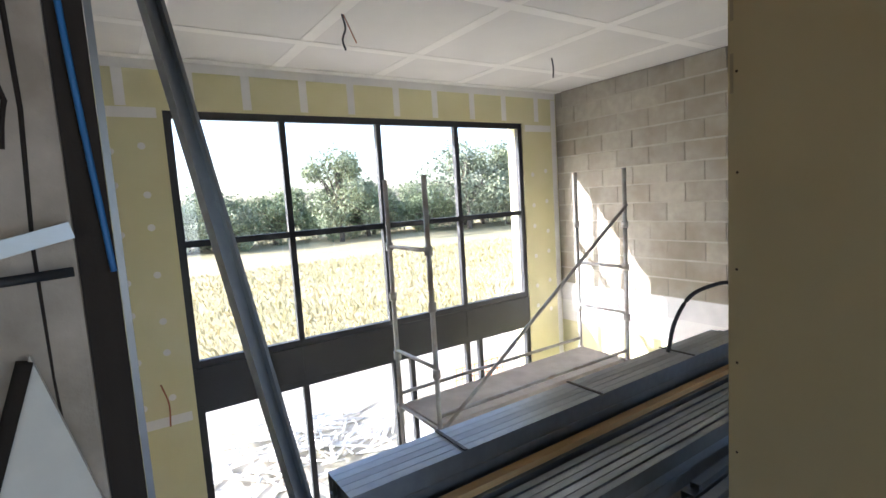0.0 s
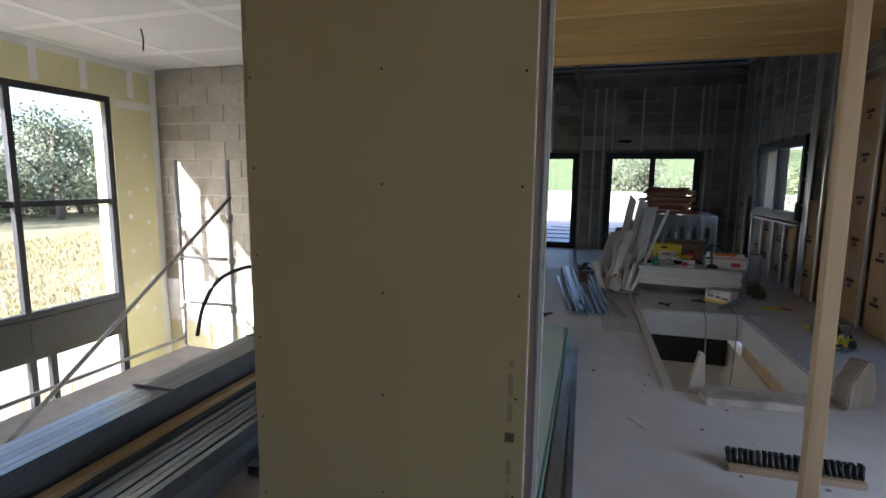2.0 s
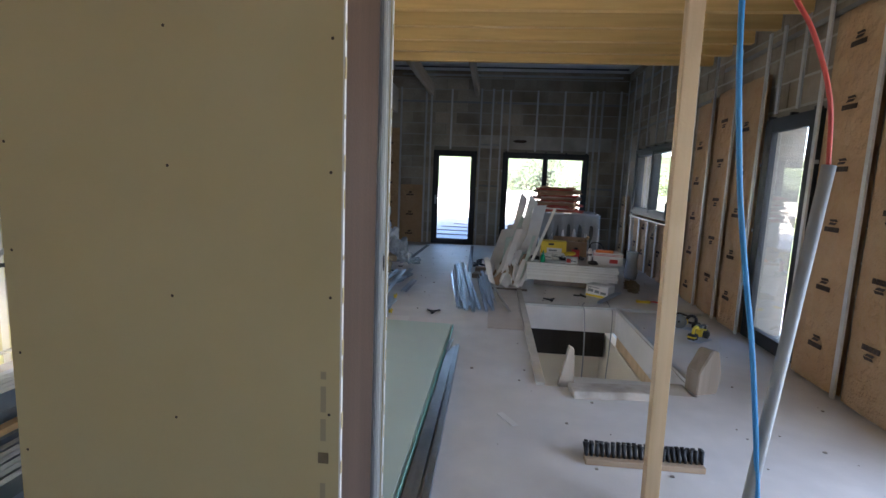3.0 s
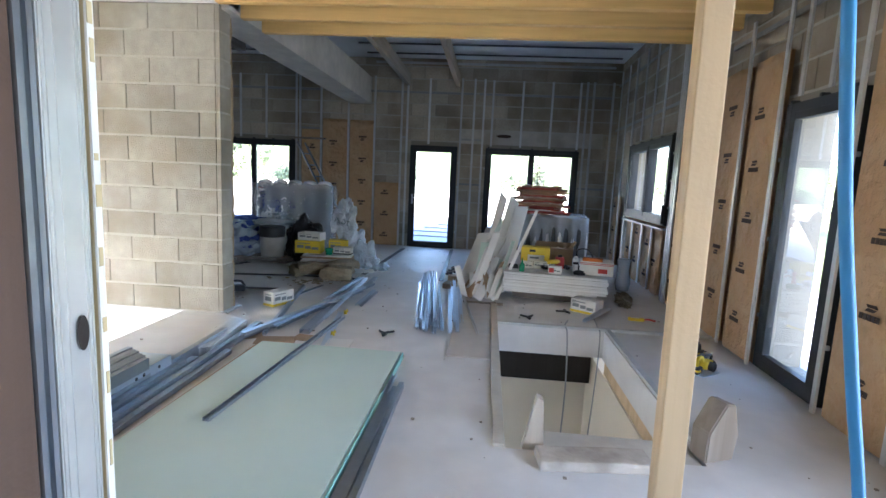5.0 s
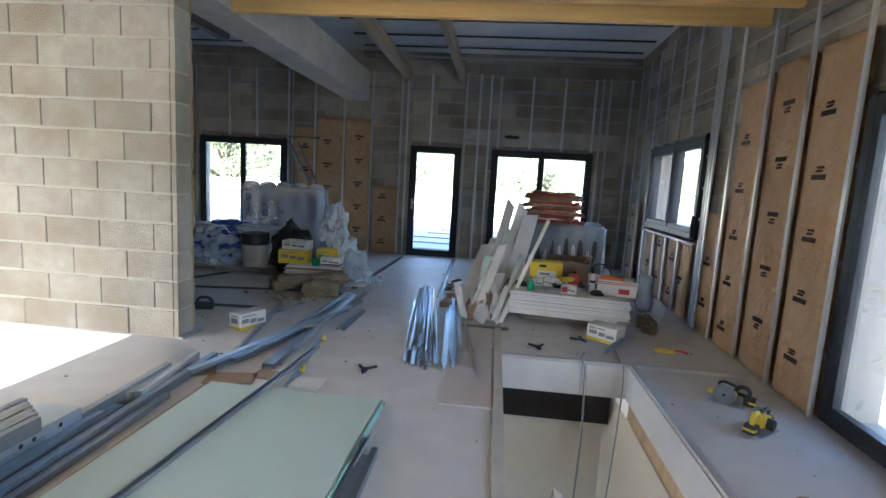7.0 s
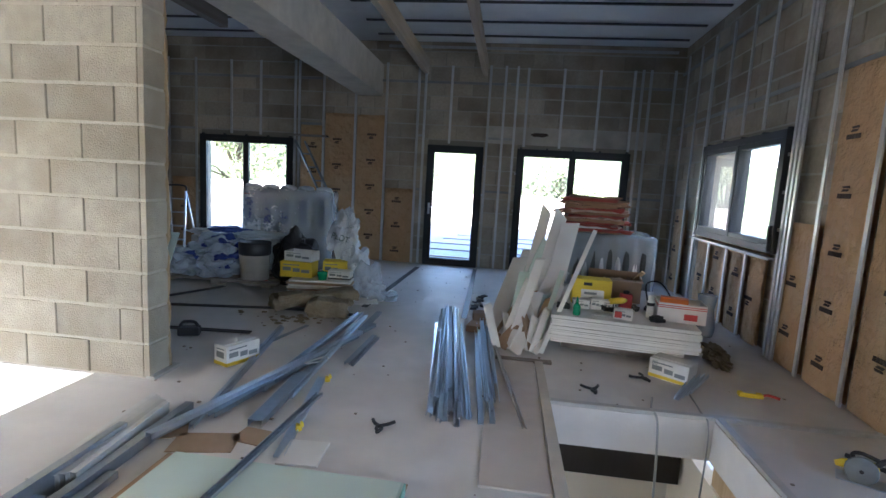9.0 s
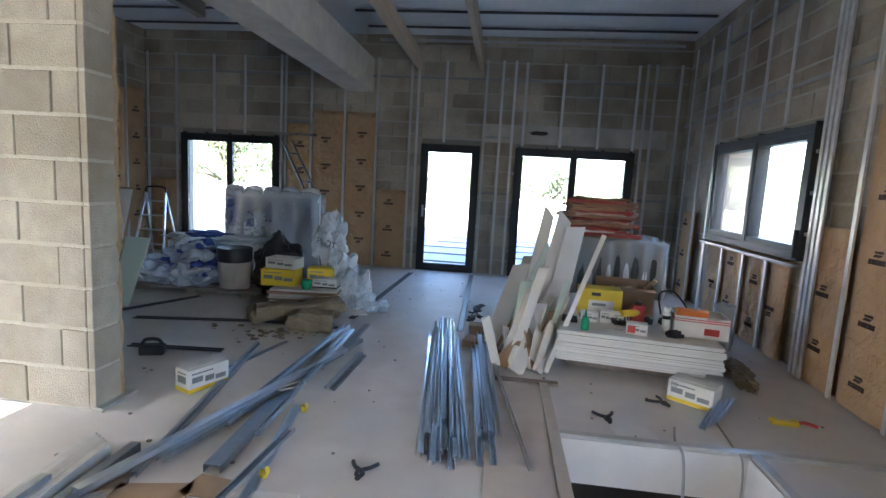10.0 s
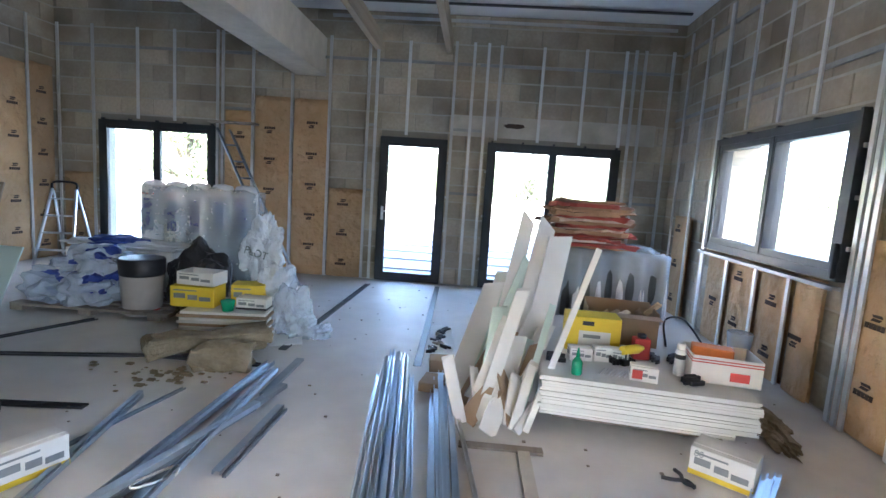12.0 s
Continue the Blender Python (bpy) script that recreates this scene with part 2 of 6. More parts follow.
def panel_wall(name, m, length, height, thick, openings, mat, base=0.0, label=""):
    """A wall in local x (length) and z, its face at y=0 and its back at y=thick, with openings (x0, x1, z0, z1)."""
    us = sorted({0.0, length, *[o[0] for o in openings], *[o[1] for o in openings]})
    zs = sorted({base, height, *[o[2] for o in openings], *[o[3] for o in openings]})
    us = [u for u in us if 0 <= u <= length]
    zs = [z for z in zs if base <= z <= height]
    bm = bmesh.new()
    solid = {}
    for i in range(len(us) - 1):
        for k in range(len(zs) - 1):
            cu, cz = (us[i] + us[i + 1]) / 2, (zs[k] + zs[k + 1]) / 2
            solid[i, k] = not any(o[0] < cu < o[1] and o[2] < cz < o[3] for o in openings)
    cache = {}

    def vert(u, y, z):
        key = (round(u, 4), y, round(z, 4))
        if key not in cache:
            cache[key] = bm.verts.new((u, y, z))
        return cache[key]

    for (i, k), s in solid.items():
        if not s:
            continue
        a, b, c, d = us[i], us[i + 1], zs[k], zs[k + 1]
        bm.faces.new((vert(a, 0, c), vert(b, 0, c), vert(b, 0, d), vert(a, 0, d)))
        bm.faces.new((vert(b, thick, c), vert(a, thick, c), vert(a, thick, d), vert(b, thick, d)))
        for di, dk, e in ((-1, 0, (a, c, a, d)), (1, 0, (b, c, b, d)), (0, -1, (a, c, b, c)), (0, 1, (a, d, b, d))):
            if not solid.get((i + di, k + dk), False):
                bm.faces.new((vert(e[0], 0, e[1]), vert(e[0], thick, e[1]), vert(e[2], thick, e[3]), vert(e[2], 0, e[3])))
    return thing(name, label, "wall", kind="structure", m=m, bm=bm, mat=mat)


BLOCK_MESH = {}


def block_mesh(w, h, mat, d=0.009):
    key = (round(w, 3), round(h, 2), mat.name)
    if key not in BLOCK_MESH:
        bm = bmesh.new()
        r = 0.005
        f = [bm.verts.new(p) for p in ((-w / 2 + r, -d, -h / 2 + r), (w / 2 - r, -d, -h / 2 + r), (w / 2 - r, -d, h / 2 - r), (-w / 2 + r, -d, h / 2 - r))]
        b = [bm.verts.new(p) for p in ((-w / 2, -d + r, -h / 2), (w / 2, -d + r, -h / 2), (w / 2, -d + r, h / 2), (-w / 2, -d + r, h / 2))]
        e = [bm.verts.new(p) for p in ((-w / 2, 0.01, -h / 2), (w / 2, 0.01, -h / 2), (w / 2, 0.01, h / 2), (-w / 2, 0.01, h / 2))]
        bm.faces.new(f)
        for k in range(4):
            bm.faces.new((f[k], b[k], b[(k + 1) % 4], f[(k + 1) % 4]))
            bm.faces.new((b[k], e[k], e[(k + 1) % 4], b[(k + 1) % 4]))
        BLOCK_MESH[key] = mesh_of("block", bm, mat)
    return BLOCK_MESH[key]


def cut_run(a, b, z, top, openings):
    """What is left of the stretch a to b of a course, once the openings are cut out."""
    pieces = [(a, b)]
    for o in openings:
        if o[2] < top - 0.04 and o[3] > z + 0.04:
            cut = []
            for p, q in pieces:
                if o[1] <= p or o[0] >= q:
                    cut.append((p, q))
                else:
                    if o[0] > p:
                        cut.append((p, o[0]))
                    if o[1] < q:
                        cut.append((o[1], q))
            pieces = cut
    return pieces


def lay_blocks(wall, length, z0, z1, openings=(), shift=0.0, bl=0.5, bh=0.25, joint=0.016, mat=None):
    """Blocks in running bond on the face of a wall, cut at its openings, on beds of pale mortar."""
    rnd = random.Random(len(wall.name) + int(length * 10))
    z, row = z0, 0
    while z < z1 - 0.03:
        top = min(z + bh, z1)
        for p, q in cut_run(0, length, z, top, openings):
            bed = bmesh.new()
            n = max(2, int((q - p) / 0.12))
            lo = [(p + (q - p) * i / n, z - joint * 0.5 - rnd.uniform(0.001, 0.006), z + joint * 0.5 + rnd.uniform(0.001, 0.007), rnd.uniform(0.005, 0.0098)) for i in range(n + 1)]
            va = [bed.verts.new((u, -d, max(z0, c))) for u, c, e, d in lo]
            vb = [bed.verts.new((u, -d, e)) for u, c, e, d in lo]
            for i in range(n):
                bed.faces.new((va[i], va[i + 1], vb[i + 1], vb[i]))
            part("bed_joint", bed, M_BED, wall)
        u = -bl * (0.5 if row % 2 else 0.0) - shift
        while u < length:
            a, b = max(u, 0), min(u + bl, length)
            u += bl
            for p, q in cut_run(a, b, z, top, openings):
                gap = 0.010 if rnd.random() < 0.45 else 0.003
                w = round((q - p - gap) / 0.005) * 0.005
                if w < 0.05 or top - z < 0.05:
                    continue
                part("block", block_mesh(w, top - z - joint, mat or M_BLOCK), None, wall, m=pose((p + q) / 2, rnd.uniform(-0.002, 0.004), (z + top) / 2, 0, rnd.uniform(-0.4, 0.4), rnd.uniform(-0.3, 0.3)))
        z, row = z + bh, row + 1


def window(name, m, w, h, mullions=(), transoms=(), frame_w=0.07, depth=0.07, label="", leaf=False, door=False):
    """A framed window in local x and z, centred in depth on y=0: frame, bars and panes."""
    win = thing(name, label, "door" if door else "window", kind="structure", m=m)
    d = depth / 2
    fw = frame_w
    part("window_frame", frame_bm(0, w, 0, h, fw, d), M_ALU, win)
    xs = [fw] + list(mullions) + [w - fw]
    zs = [fw] + list(transoms) + [h - fw]
    for x in mullions:
        part("mullion", box_bm(x - fw * 0.45, x + fw * 0.45, -d + 0.004, d - 0.004, fw, h - fw, bevel=0.003), M_ALU, win)
    for z in transoms:
        for a, b in zip(xs, xs[1:]):
            part("transom", box_bm(a + (0.03 if a != fw else 0), b - (0.03 if b != w - fw else 0), -d + 0.008, d - 0.008, z - fw * 0.45, z + fw * 0.45), M_ALU, win)
    for a, b in zip(xs, xs[1:]):
        for c, e in zip(zs, zs[1:]):
            pn = part("pane", box_bm(a - 0.01, b + 0.01, -0.004, 0.004, c - 0.01, e + 0.01), M_GLASS, win)
            pn.visible_shadow = False
            if leaf:
                part("sash", frame_bm(a - 0.005, b + 0.005, c - 0.005, e + 0.005, 0.06, d * 0.7, -0.012), M_ALU, win)
    return win


def frame_bm(x0, x1, z0, z1, fw, d, y=0.0):
    bm = box_bm(x0, x0 + fw, y - d, y + d, z0, z1, bevel=0.003)
    box_bm(x1 - fw, x1, y - d, y + d, z0, z1, bm, bevel=0.003)
    box_bm(x0 + fw, x1 - fw, y - d + 0.002, y + d - 0.002, z0, z0 + fw, bm)
    box_bm(x0 + fw, x1 - fw, y - d + 0.002, y + d - 0.002, z1 - fw, z1, bm)
    return bm

# ---- the large structure ----
CEIL = 3.91
GROUND = -3.0
# Frames of reference: along the far wall, the block wall and the right wall.
FAR = pose(-6.5, 10.55, 0)
RIGHT = pose(2.54, 1.6, 0, 0, 0, -1.2)      # its y runs along the wall, x into the wall


def along_right(y, inset=0.0, z=0.0):
    """A point of the right wall at y metres along it, inset metres into the room."""
    return RIGHT @ Vector((-inset, y - 1.6, z))


def slab_bm(rects, z0, z1):
    bm = bmesh.new()
    for x0, x1, y0, y1 in rects:
        box_bm(x0, x1, y0, y1, z0, z1, bm)
    return bm


HX0, HX1, HY0, HY1 = 0.425, 1.505, 2.54, 4.97
floor = thing("floor", "dusty grey screed floor with a stairwell cut in it", "floor", kind="structure", bm=slab_bm([(-2.8, HX0, -4.0, 10.6), (HX0, HX1, -4.0, HY0), (HX0, HX1, HY1, 10.6), (HX1, 3.1, -4.0, 10.6), (-6.6, -2.8, 4.66, 10.6)], -0.28, 0.0), mat=M_SCREED)

# Far wall with its three glazed openings.
far_open = [(0.72, 2.53, 0.02, 2.14), (5.07, 6.04, 0.0, 2.14), (6.65, 8.53, 0.02, 2.14)]
far_wall = panel_wall("wall_north", FAR, 9.5, CEIL, 0.3, far_open, M_MORTAR, -0.28, "bare grey concrete block wall behind steel furring")
right_open = [(5.11, 7.16, 1.03, 2.13), (1.83, 2.63, 0.03, 2.15)]
# local x of this wall runs along +y, its face looks at -x (into the room)
right_wall = panel_wall("wall_east", RIGHT @ Matrix(((0, 1, 0, 0.06), (1, 0, 0, 0), (0, 0, 1, 0), (0, 0, 0, 1))), 9.3, CEIL, 0.3, right_open, M_MORTAR, -0.28, "concrete block wall lined with kraft-faced insulation")
# The second opening is added, out of view, to light the partition's near face.
east_back = panel_wall("wall_east_near", pose(2.60, 1.60, 0, 0, 0, -90), 5.8, CEIL, 0.3, [(0.35, 1.75, 0.03, 2.2), (3.0, 4.7, 0.03, 2.2)], M_CONCRETE, -0.28, "plain unseen concrete wall with a window opening and one added for light")
left_wall = panel_wall("wall_west", pose(-6.5, 4.9, 0, 0, 0, 90), 5.9, CEIL, 0.3, [], M_MORTAR, -0.28, "block wall lined with kraft-faced insulation")
block_wall = panel_wall("wall_block", pose(-6.22, 4.677, 0), 3.80, 3.02, 0.2, [], M_MORTAR, 0.0, "bare grey concrete block wall laid in running bond")
jamb_end = thing("wall_end", "bare block end of the wall with a foam bead", "wall", kind="structure")
part("mortar_core", box_bm(-2.418, -2.381, 4.672, 4.872, 0.001, 3.0), M_BED, jamb_end)
for k in range(12):
    part("block", box_bm(-2.417, -2.376 + 0.002 * math.sin(k * 2.3), 4.667, 4.877, 0.25 * k + 0.009, 0.25 * k + 0.241, bevel=0.005), M_BLOCK_PALE, jamb_end)
rnd = random.Random(3)
part("foam_bead", tube_bm([(-2.392 + rnd.uniform(-0.01, 0.01), 4.885 + rnd.uniform(-0.008, 0.012), 0.01 + 0.075 * k) for k in range(40)], 0.016, 7, radii=[0.014 + 0.013 * rnd.random() for k in range(40)]), material("brown_foam", (0.32, 0.24, 0.14), 0.9, grain=30, vary=0.3, bump=0.6, bump_scale=70), jamb_end, "ragged brown foam bead")
part("foot_rail", box_bm(-2.40, -2.33, 4.66, 4.95, 0.001, 0.02), M_GALV_DULL, jamb_end)
band = thing("ring_beam", "white plastered band below the block wall", "beam", kind="structure", bm=box_bm(-6.22, -2.82, 4.672, 4.90, -0.62, -0.004), mat=M_PLASTER)
lower_wall = thing("wall_lower", "pale green moisture board under the block wall", "wall", kind="structure", bm=box_bm(-6.22, -2.82, 4.69, 4.90, GROUND, -0.624), mat=M_HYDRO)
lower_side = thing("wall_under_edge", "white wall under the floor edge", "wall", kind="structure", bm=box_bm(-2.80, -2.6, -4.0, 4.66, GROUND, -0.285), mat=M_PLASTER)
south = panel_wall("wall_south", pose(3.1, -4.0, 0, 0, 0, 180), 9.7, CEIL, 0.3, [], M_PLASTER, GROUND, "plain plastered wall")

# Window wall of the double-height space: local x along +y.
WIN = Matrix(((0, -1, 0, -6.22), (1, 0, 0, -4.0), (0, 0, 1, 0), (0, 0, 0, 1)))
WY0, WY1 = 3.19, 7.95
win_wall = panel_wall("wall_window", WIN, 8.9, 3.2, 0.34, [(WY0, WY1, GROUND + 0.1, 2.52)], M_HYDRO, GROUND, "yellow-green moisture board wall with filled joints")
ceiling_void = thing("ceiling_void", "white plasterboard ceiling with filled joints", "ceiling", kind="structure", bm=box_bm(-6.7, -2.3, -4.0, 4.9, 3.0, 3.15), mat=M_CEILBOARD)
ground_floor = thing("floor_lower", "pale dusty concrete floor of the lower storey", "floor", kind="structure", bm=box_bm(-6.9, 3.2, -4.0, 10.6, GROUND - 0.2, GROUND), mat=M_SCREED)
deck = thing("ceiling_deck", "timber boarding above the joists", "ceiling", kind="structure", bm=box_bm(-2.29, 2.95, -4.0, 5.47, 3.157, 3.3), mat=M_OLDWOOD)
roof = thing("ceiling_far", "silver insulation ceiling behind steel rails", "ceiling", kind="structure", bm=box_bm(-6.8, 3.1, 4.9, 10.9, CEIL, CEIL + 0.2), mat=M_SILVER)
upstand = thing("wall_over_joists", "plain wall above the last joist", "wall", kind="structure", bm=box_bm(-2.29, 2.95, 5.48, 5.58, 3.16, CEIL), mat=M_OLDWOOD)
upstand2 = thing("wall_over_blocks", "plain wall above the block wall", "wall", kind="structure", bm=box_bm(-6.5, -2.29, 4.72, 4.9, 3.16, CEIL), mat=M_CONCRETE)
concrete_beam = thing("concrete_beam", "bare cast concrete ceiling beam", "beam", kind="structure", bm=box_bm(-2.76, -2.30, 4.71, 10.54, 2.96, 3.5, bevel=0.008), mat=M_CONCRETE)
for x in (-1.53, -0.50):
    thing("purlin", "grey timber ceiling beam", "beam", "ceiling beams", bm=box_bm(x - 0.04, x + 0.04, 5.585, 10.54, 3.36, 3.60), mat=M_PURLIN)
thing("purlin", "short dark timber ceiling beam", "beam", "ceiling beams", bm=box_bm(-4.05, -3.93, 4.92, 8.3, 3.42, 3.60, bevel=0.004), mat=M_OLDWOOD)

joist = thing("joist", "yellow treated timber ceiling joist", "joist", "ceiling joists", m=pose(0.13, 5.42, 2.94), bm=box_bm(-2.42, 2.34, -0.04, 0.04, 0, 0.215, bevel=0.004), mat=M_JOIST)
for i in range(1, 20):
    copy_thing(joist, pose(0.13, 5.42 - 0.47 * i, 2.94))

# Windows
big = window("window_1", WIN @ pose(WY0, 0.06, -0.125), WY1 - WY0, 2.645, (1.17, 2.36, 3.55), (1.305,), 0.075, 0.08, "large black aluminium window with eight panes")
spandrel = thing("window_spandrel", "black aluminium panel between two rows of windows", "panel", kind="structure", m=WIN, bm=box_bm(WY0, WY1, 0.01, 0.22, -0.53, -0.13), mat=M_ALU)
for y_ in (1.17, 2.36, 3.55):
    part("panel_joint", box_bm(WY0 + y_ - 0.012, WY0 + y_ + 0.012, 0.004, 0.0095, -0.525, -0.135), M_ALU, spandrel)
low = window("window_2", WIN @ pose(WY0, 0.06, GROUND + 0.1), WY1 - WY0, -0.535 - GROUND - 0.1, (1.17, 2.36, 2.62, 3.55, 3.78), (), 0.075, 0.08, "black aluminium window of the lower storey")
w1 = window("window_3", FAR @ pose(0.71, -0.01, 0.0), 1.84, 2.15, (0.92,), (), 0.075, 0.09, "black aluminium sliding window", leaf=True)
d1 = window("door_1", FAR @ pose(5.06, -0.01, 0.0), 0.99, 2.15, (), (), 0.075, 0.09, "closed black aluminium glazed door", leaf=True, door=True)
w2 = window("window_4", FAR @ pose(6.64, -0.01, 0.0), 1.90, 2.15, (0.95,), (), 0.075, 0.09, "black aluminium sliding window", leaf=True)
handle = part("door_handle", tube_bm([(0.075, -0.05, 1.05), (0.075, -0.085, 1.05), (0.10, -0.09, 1.05), (0.19, -0.09, 1.05)], 0.010), M_GALV, d1, "steel lever handle")
part("lock_plate", box_bm(0.055, 0.095, -0.052, -0.046, 0.92, 1.12, bevel=0.003), M_GALV, d1)
for y_ in (0.35, 0.8, 1.3, 1.8):
    part("fixing_lug", box_bm(1.0, 1.03, -0.05, -0.02, y_, y_ + 0.03), M_GALV, d1)
RM = RIGHT @ Matrix(((0, 1, 0, 0.03), (1, 0, 0, 0), (0, 0, 1, 0), (0, 0, 0, 1)))
w3 = window("window_5", RM @ pose(5.07, -0.05, 0.99), 2.13, 1.175, (1.065,), (), 0.07, 0.16, "black aluminium sliding window with two panes", leaf=True)
w4 = window("window_6", RM @ pose(1.81, 0, 0.02), 0.84, 2.15, (), (), 0.07, 0.09, "tall narrow black aluminium window", leaf=True)

LUG = mesh_of("fixing_lug", box_bm(-0.014, 0.014, -0.03, 0.03, -0.014, 0.014, bevel=0.004), M_ALU)
CLIP = mesh_of("fixing_clip", box_bm(-0.011, 0.011, -0.02, 0.02, -0.016, 0.016, bevel=0.003), M_GALV_DULL)
for win_, w_, h_ in ((w1, 1.84, 2.15), (w2, 1.90, 2.15), (w3, 2.13, 1.175), (w4, 0.84, 2.15)):
    for k in range(max(2, round(w_ / 0.5)) + 1):
        part("fixing_lug", LUG, None, win_, m=pose(0.06 + (w_ - 0.12) * k / max(2, round(w_ / 0.5)), -0.02, h_ + 0.012))
    for k in range(3):
        for x_ in (-0.012, w_ + 0.012):
            part("fixing_clip", CLIP, None, win_, "bright fixing clip", m=pose(x_, -0.03, h_ * (0.2 + 0.3 * k)))
part("latch", box_bm(0.012, 0.045, -0.115, -0.079, 0.02, 0.27, bevel=0.008), M_ALU, w3, "black sash latch")

# Thick partition beside the passage
partition = thing("partition", "unpainted yellowish plasterboard partition with steel studs", "wall", kind="structure")
part("board", box_bm(-1.322, -0.398, 0.165, 0.178, 0.0, 2.93), M_BOARD, partition)
part("board", box_bm(-1.322, -0.398, 0.702, 0.715, 0.0, 2.93), M_BOARD, partition)
part("core", box_bm(-1.317, -0.426, 0.18, 0.700, 0.0, 2.93), M_DARKWOOD, partition)
part("end_panel", box_bm(-0.425, -0.412, 0.181, 0.586, 0.0, 2.93), wood("brown_board", (0.095, 0.055, 0.035), (0.065, 0.036, 0.022), along="Z"), partition, "brown hardboard end panel")

post = thing("timber_post", "pale sawn timber prop on the floor", "post", bm=box_bm(-0.032, 0.032, -0.032, 0.032, 0, 2.938, bevel=0.004), mat=M_POST, m=pose(0.752, 1.16, 0, 0, -0.6, -4))

ground = thing("ground", "dry meadow of tall yellow grass", "ground", kind="structure", bm=box_bm(-400, 400, -400, 400, GROUND - 0.6, GROUND - 0.25), mat=material("meadow", (0.34, 0.30, 0.15), 0.95, grain=0.6, vary=0.35, bump=0.8, bump_scale=4, stain=(0.40, 0.30, 0.16), stain_scale=0.12))

# ---- linings, studs and fixed details ----
# Unseen slab and two outer walls, added to keep sun from leaking through gaps.
sun_cover = thing("roof", "unseen slab added over the building to block sun leaks", "roof", kind="structure", bm=box_bm(-7.0, 3.3, -4.4, 11.0, 4.14, 4.3), mat=M_DARKROOF)
south_blocker = thing("wall_south_top", "unseen wall added on the south to block sun leaks", "wall", kind="structure", bm=box_bm(-7.0, 3.3, -4.5, -4.31, -3.0, 4.13), mat=M_PLASTER)
west_blocker = thing("wall_west_top", "unseen wall added high on the west to block sun leaks", "wall", kind="structure", bm=box_bm(-6.95, -6.62, -4.3, 10.9, 3.22, 4.13), mat=M_PLASTER)


M_RAILSTEEL = material("wall_rail_steel", (0.34, 0.335, 0.32), 0.45, 0.5, grain=20, vary=0.2, bump=0.04, stain=(0.24, 0.235, 0.22), stain_scale=3, per_object=0.2)
# Dark floor-track steel; on the ceiling rails its dark tone stands for shadow gaps.
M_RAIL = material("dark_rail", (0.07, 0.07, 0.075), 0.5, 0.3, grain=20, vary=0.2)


def stud_mesh(length, width, depth, mat):
    return mesh_of("metal_stud", channel_bm(length, width, depth, 0.002, 0.008), mat)


STUDS = {}


def stud(p, q, facing, label="galvanised steel furring stud on the wall", width=0.040, depth=0.018, group="wall studs", name="metal_stud"):
    m, length = between(p, q, facing)
    key = (round(length, 2), width, name)
    if key not in STUDS:
        STUDS[key] = stud_mesh(round(length, 2), width, depth, M_RAILSTEEL if name == "metal_rail" else M_GALV_DULL)
    ob = new(name, STUDS[key])
    ob.matrix_world = m
    return tagged(ob, label, "stud", group)


# the profile's open side looks at the wall
for x in (-6.38, -5.83, -3.90, -3.82, -3.36, -2.77, -2.21, -1.64, -1.52, -0.40, -0.14, 0.06, 2.11, 2.24, 2.62):
    stud((x, 10.452, 0.01), (x, 10.452, 3.52), (0, 1, 0))
for x in (-5.13, -4.56, -1.06, 0.24, 0.84, 1.43, 1.98):
    stud((x, 10.452, 2.18), (x, 10.452, 3.5), (0, 1, 0))
for x0, x1 in ((-6.4, -3.4), (-3.3, -0.1), (-0.05, 2.6)):
    stud((x0, 10.472, 3.22), (x1, 10.472, 3.22), (0, 1, 0), "galvanised steel rail behind the studs", group="wall rails", name="metal_rail")
for x0, x1, z in ((-1.62, -1.5, 1.35), (-0.38, 0.06, 1.38), (2.05, 2.6, 1.4), (-6.35, -5.85, 2.25), (-3.85, -3.4, 2.42), (-1.62, -1.5, 2.3), (-0.38, 0.08, 2.3)):
    stud((x0, 10.474, z), (x1, 10.474, z), (0, 1, 0), "short galvanised steel rail behind the studs", group="wall rails", name="metal_rail")

INTO = (RIGHT.to_3x3() @ Vector((1, 0, 0)))
for y in (4.26, 4.86, 5.46, 6.06, 6.46, 6.53, 6.60, 8.86, 8.90, 9.40, 9.95, 3.34, 2.70, 2.08):
    stud(along_right(y, 0.07, 0.01), along_right(y, 0.07, 2.98 if y < 5.4 else 3.62), INTO)
for y in (7.25, 7.75, 8.3):
    stud(along_right(y, 0.07, 0.02), along_right(y, 0.07, 0.95), INTO)
    stud(along_right(y, 0.07, 2.22), along_right(y, 0.07, 3.62), INTO)
for y in (3.65, 4.0):
    stud(along_right(y, 0.07, 2.2), along_right(y, 0.07, 2.98), INTO)
for y0, y1, z in ((5.6, 8.0, 2.57), (8.02, 10.3, 2.57), (5.6, 8.0, 3.42), (8.02, 10.3, 3.42), (2.1, 5.3, 2.86)):
    stud(along_right(y0, 0.045, z), along_right(y1, 0.045, z), INTO, "galvanised steel rail behind the studs", group="wall rails", name="metal_rail")
sill_rail = stud(along_right(6.66, 0.09, 0.955), along_right(8.9, 0.09, 0.955), (0, 0, -1), "steel track under the window", 0.06, 0.03, "wall rails", "metal_rail")
for y in (5.2, 5.8, 6.4, 7.0, 7.6):
    stud((-6.43, y, 0.01), (-6.43, y, 3.5), (-1, 0, 0))
stud((-6.45, 5.0, 3.2), (-6.45, 8.4, 3.2), (-1, 0, 0), "galvanised steel rail behind the studs", group="wall rails", name="metal_rail")
for y in (8.2, 8.8, 9.4, 10.0):
    stud((-6.43, y, 0.01), (-6.43, y, 3.5), (-1, 0, 0))
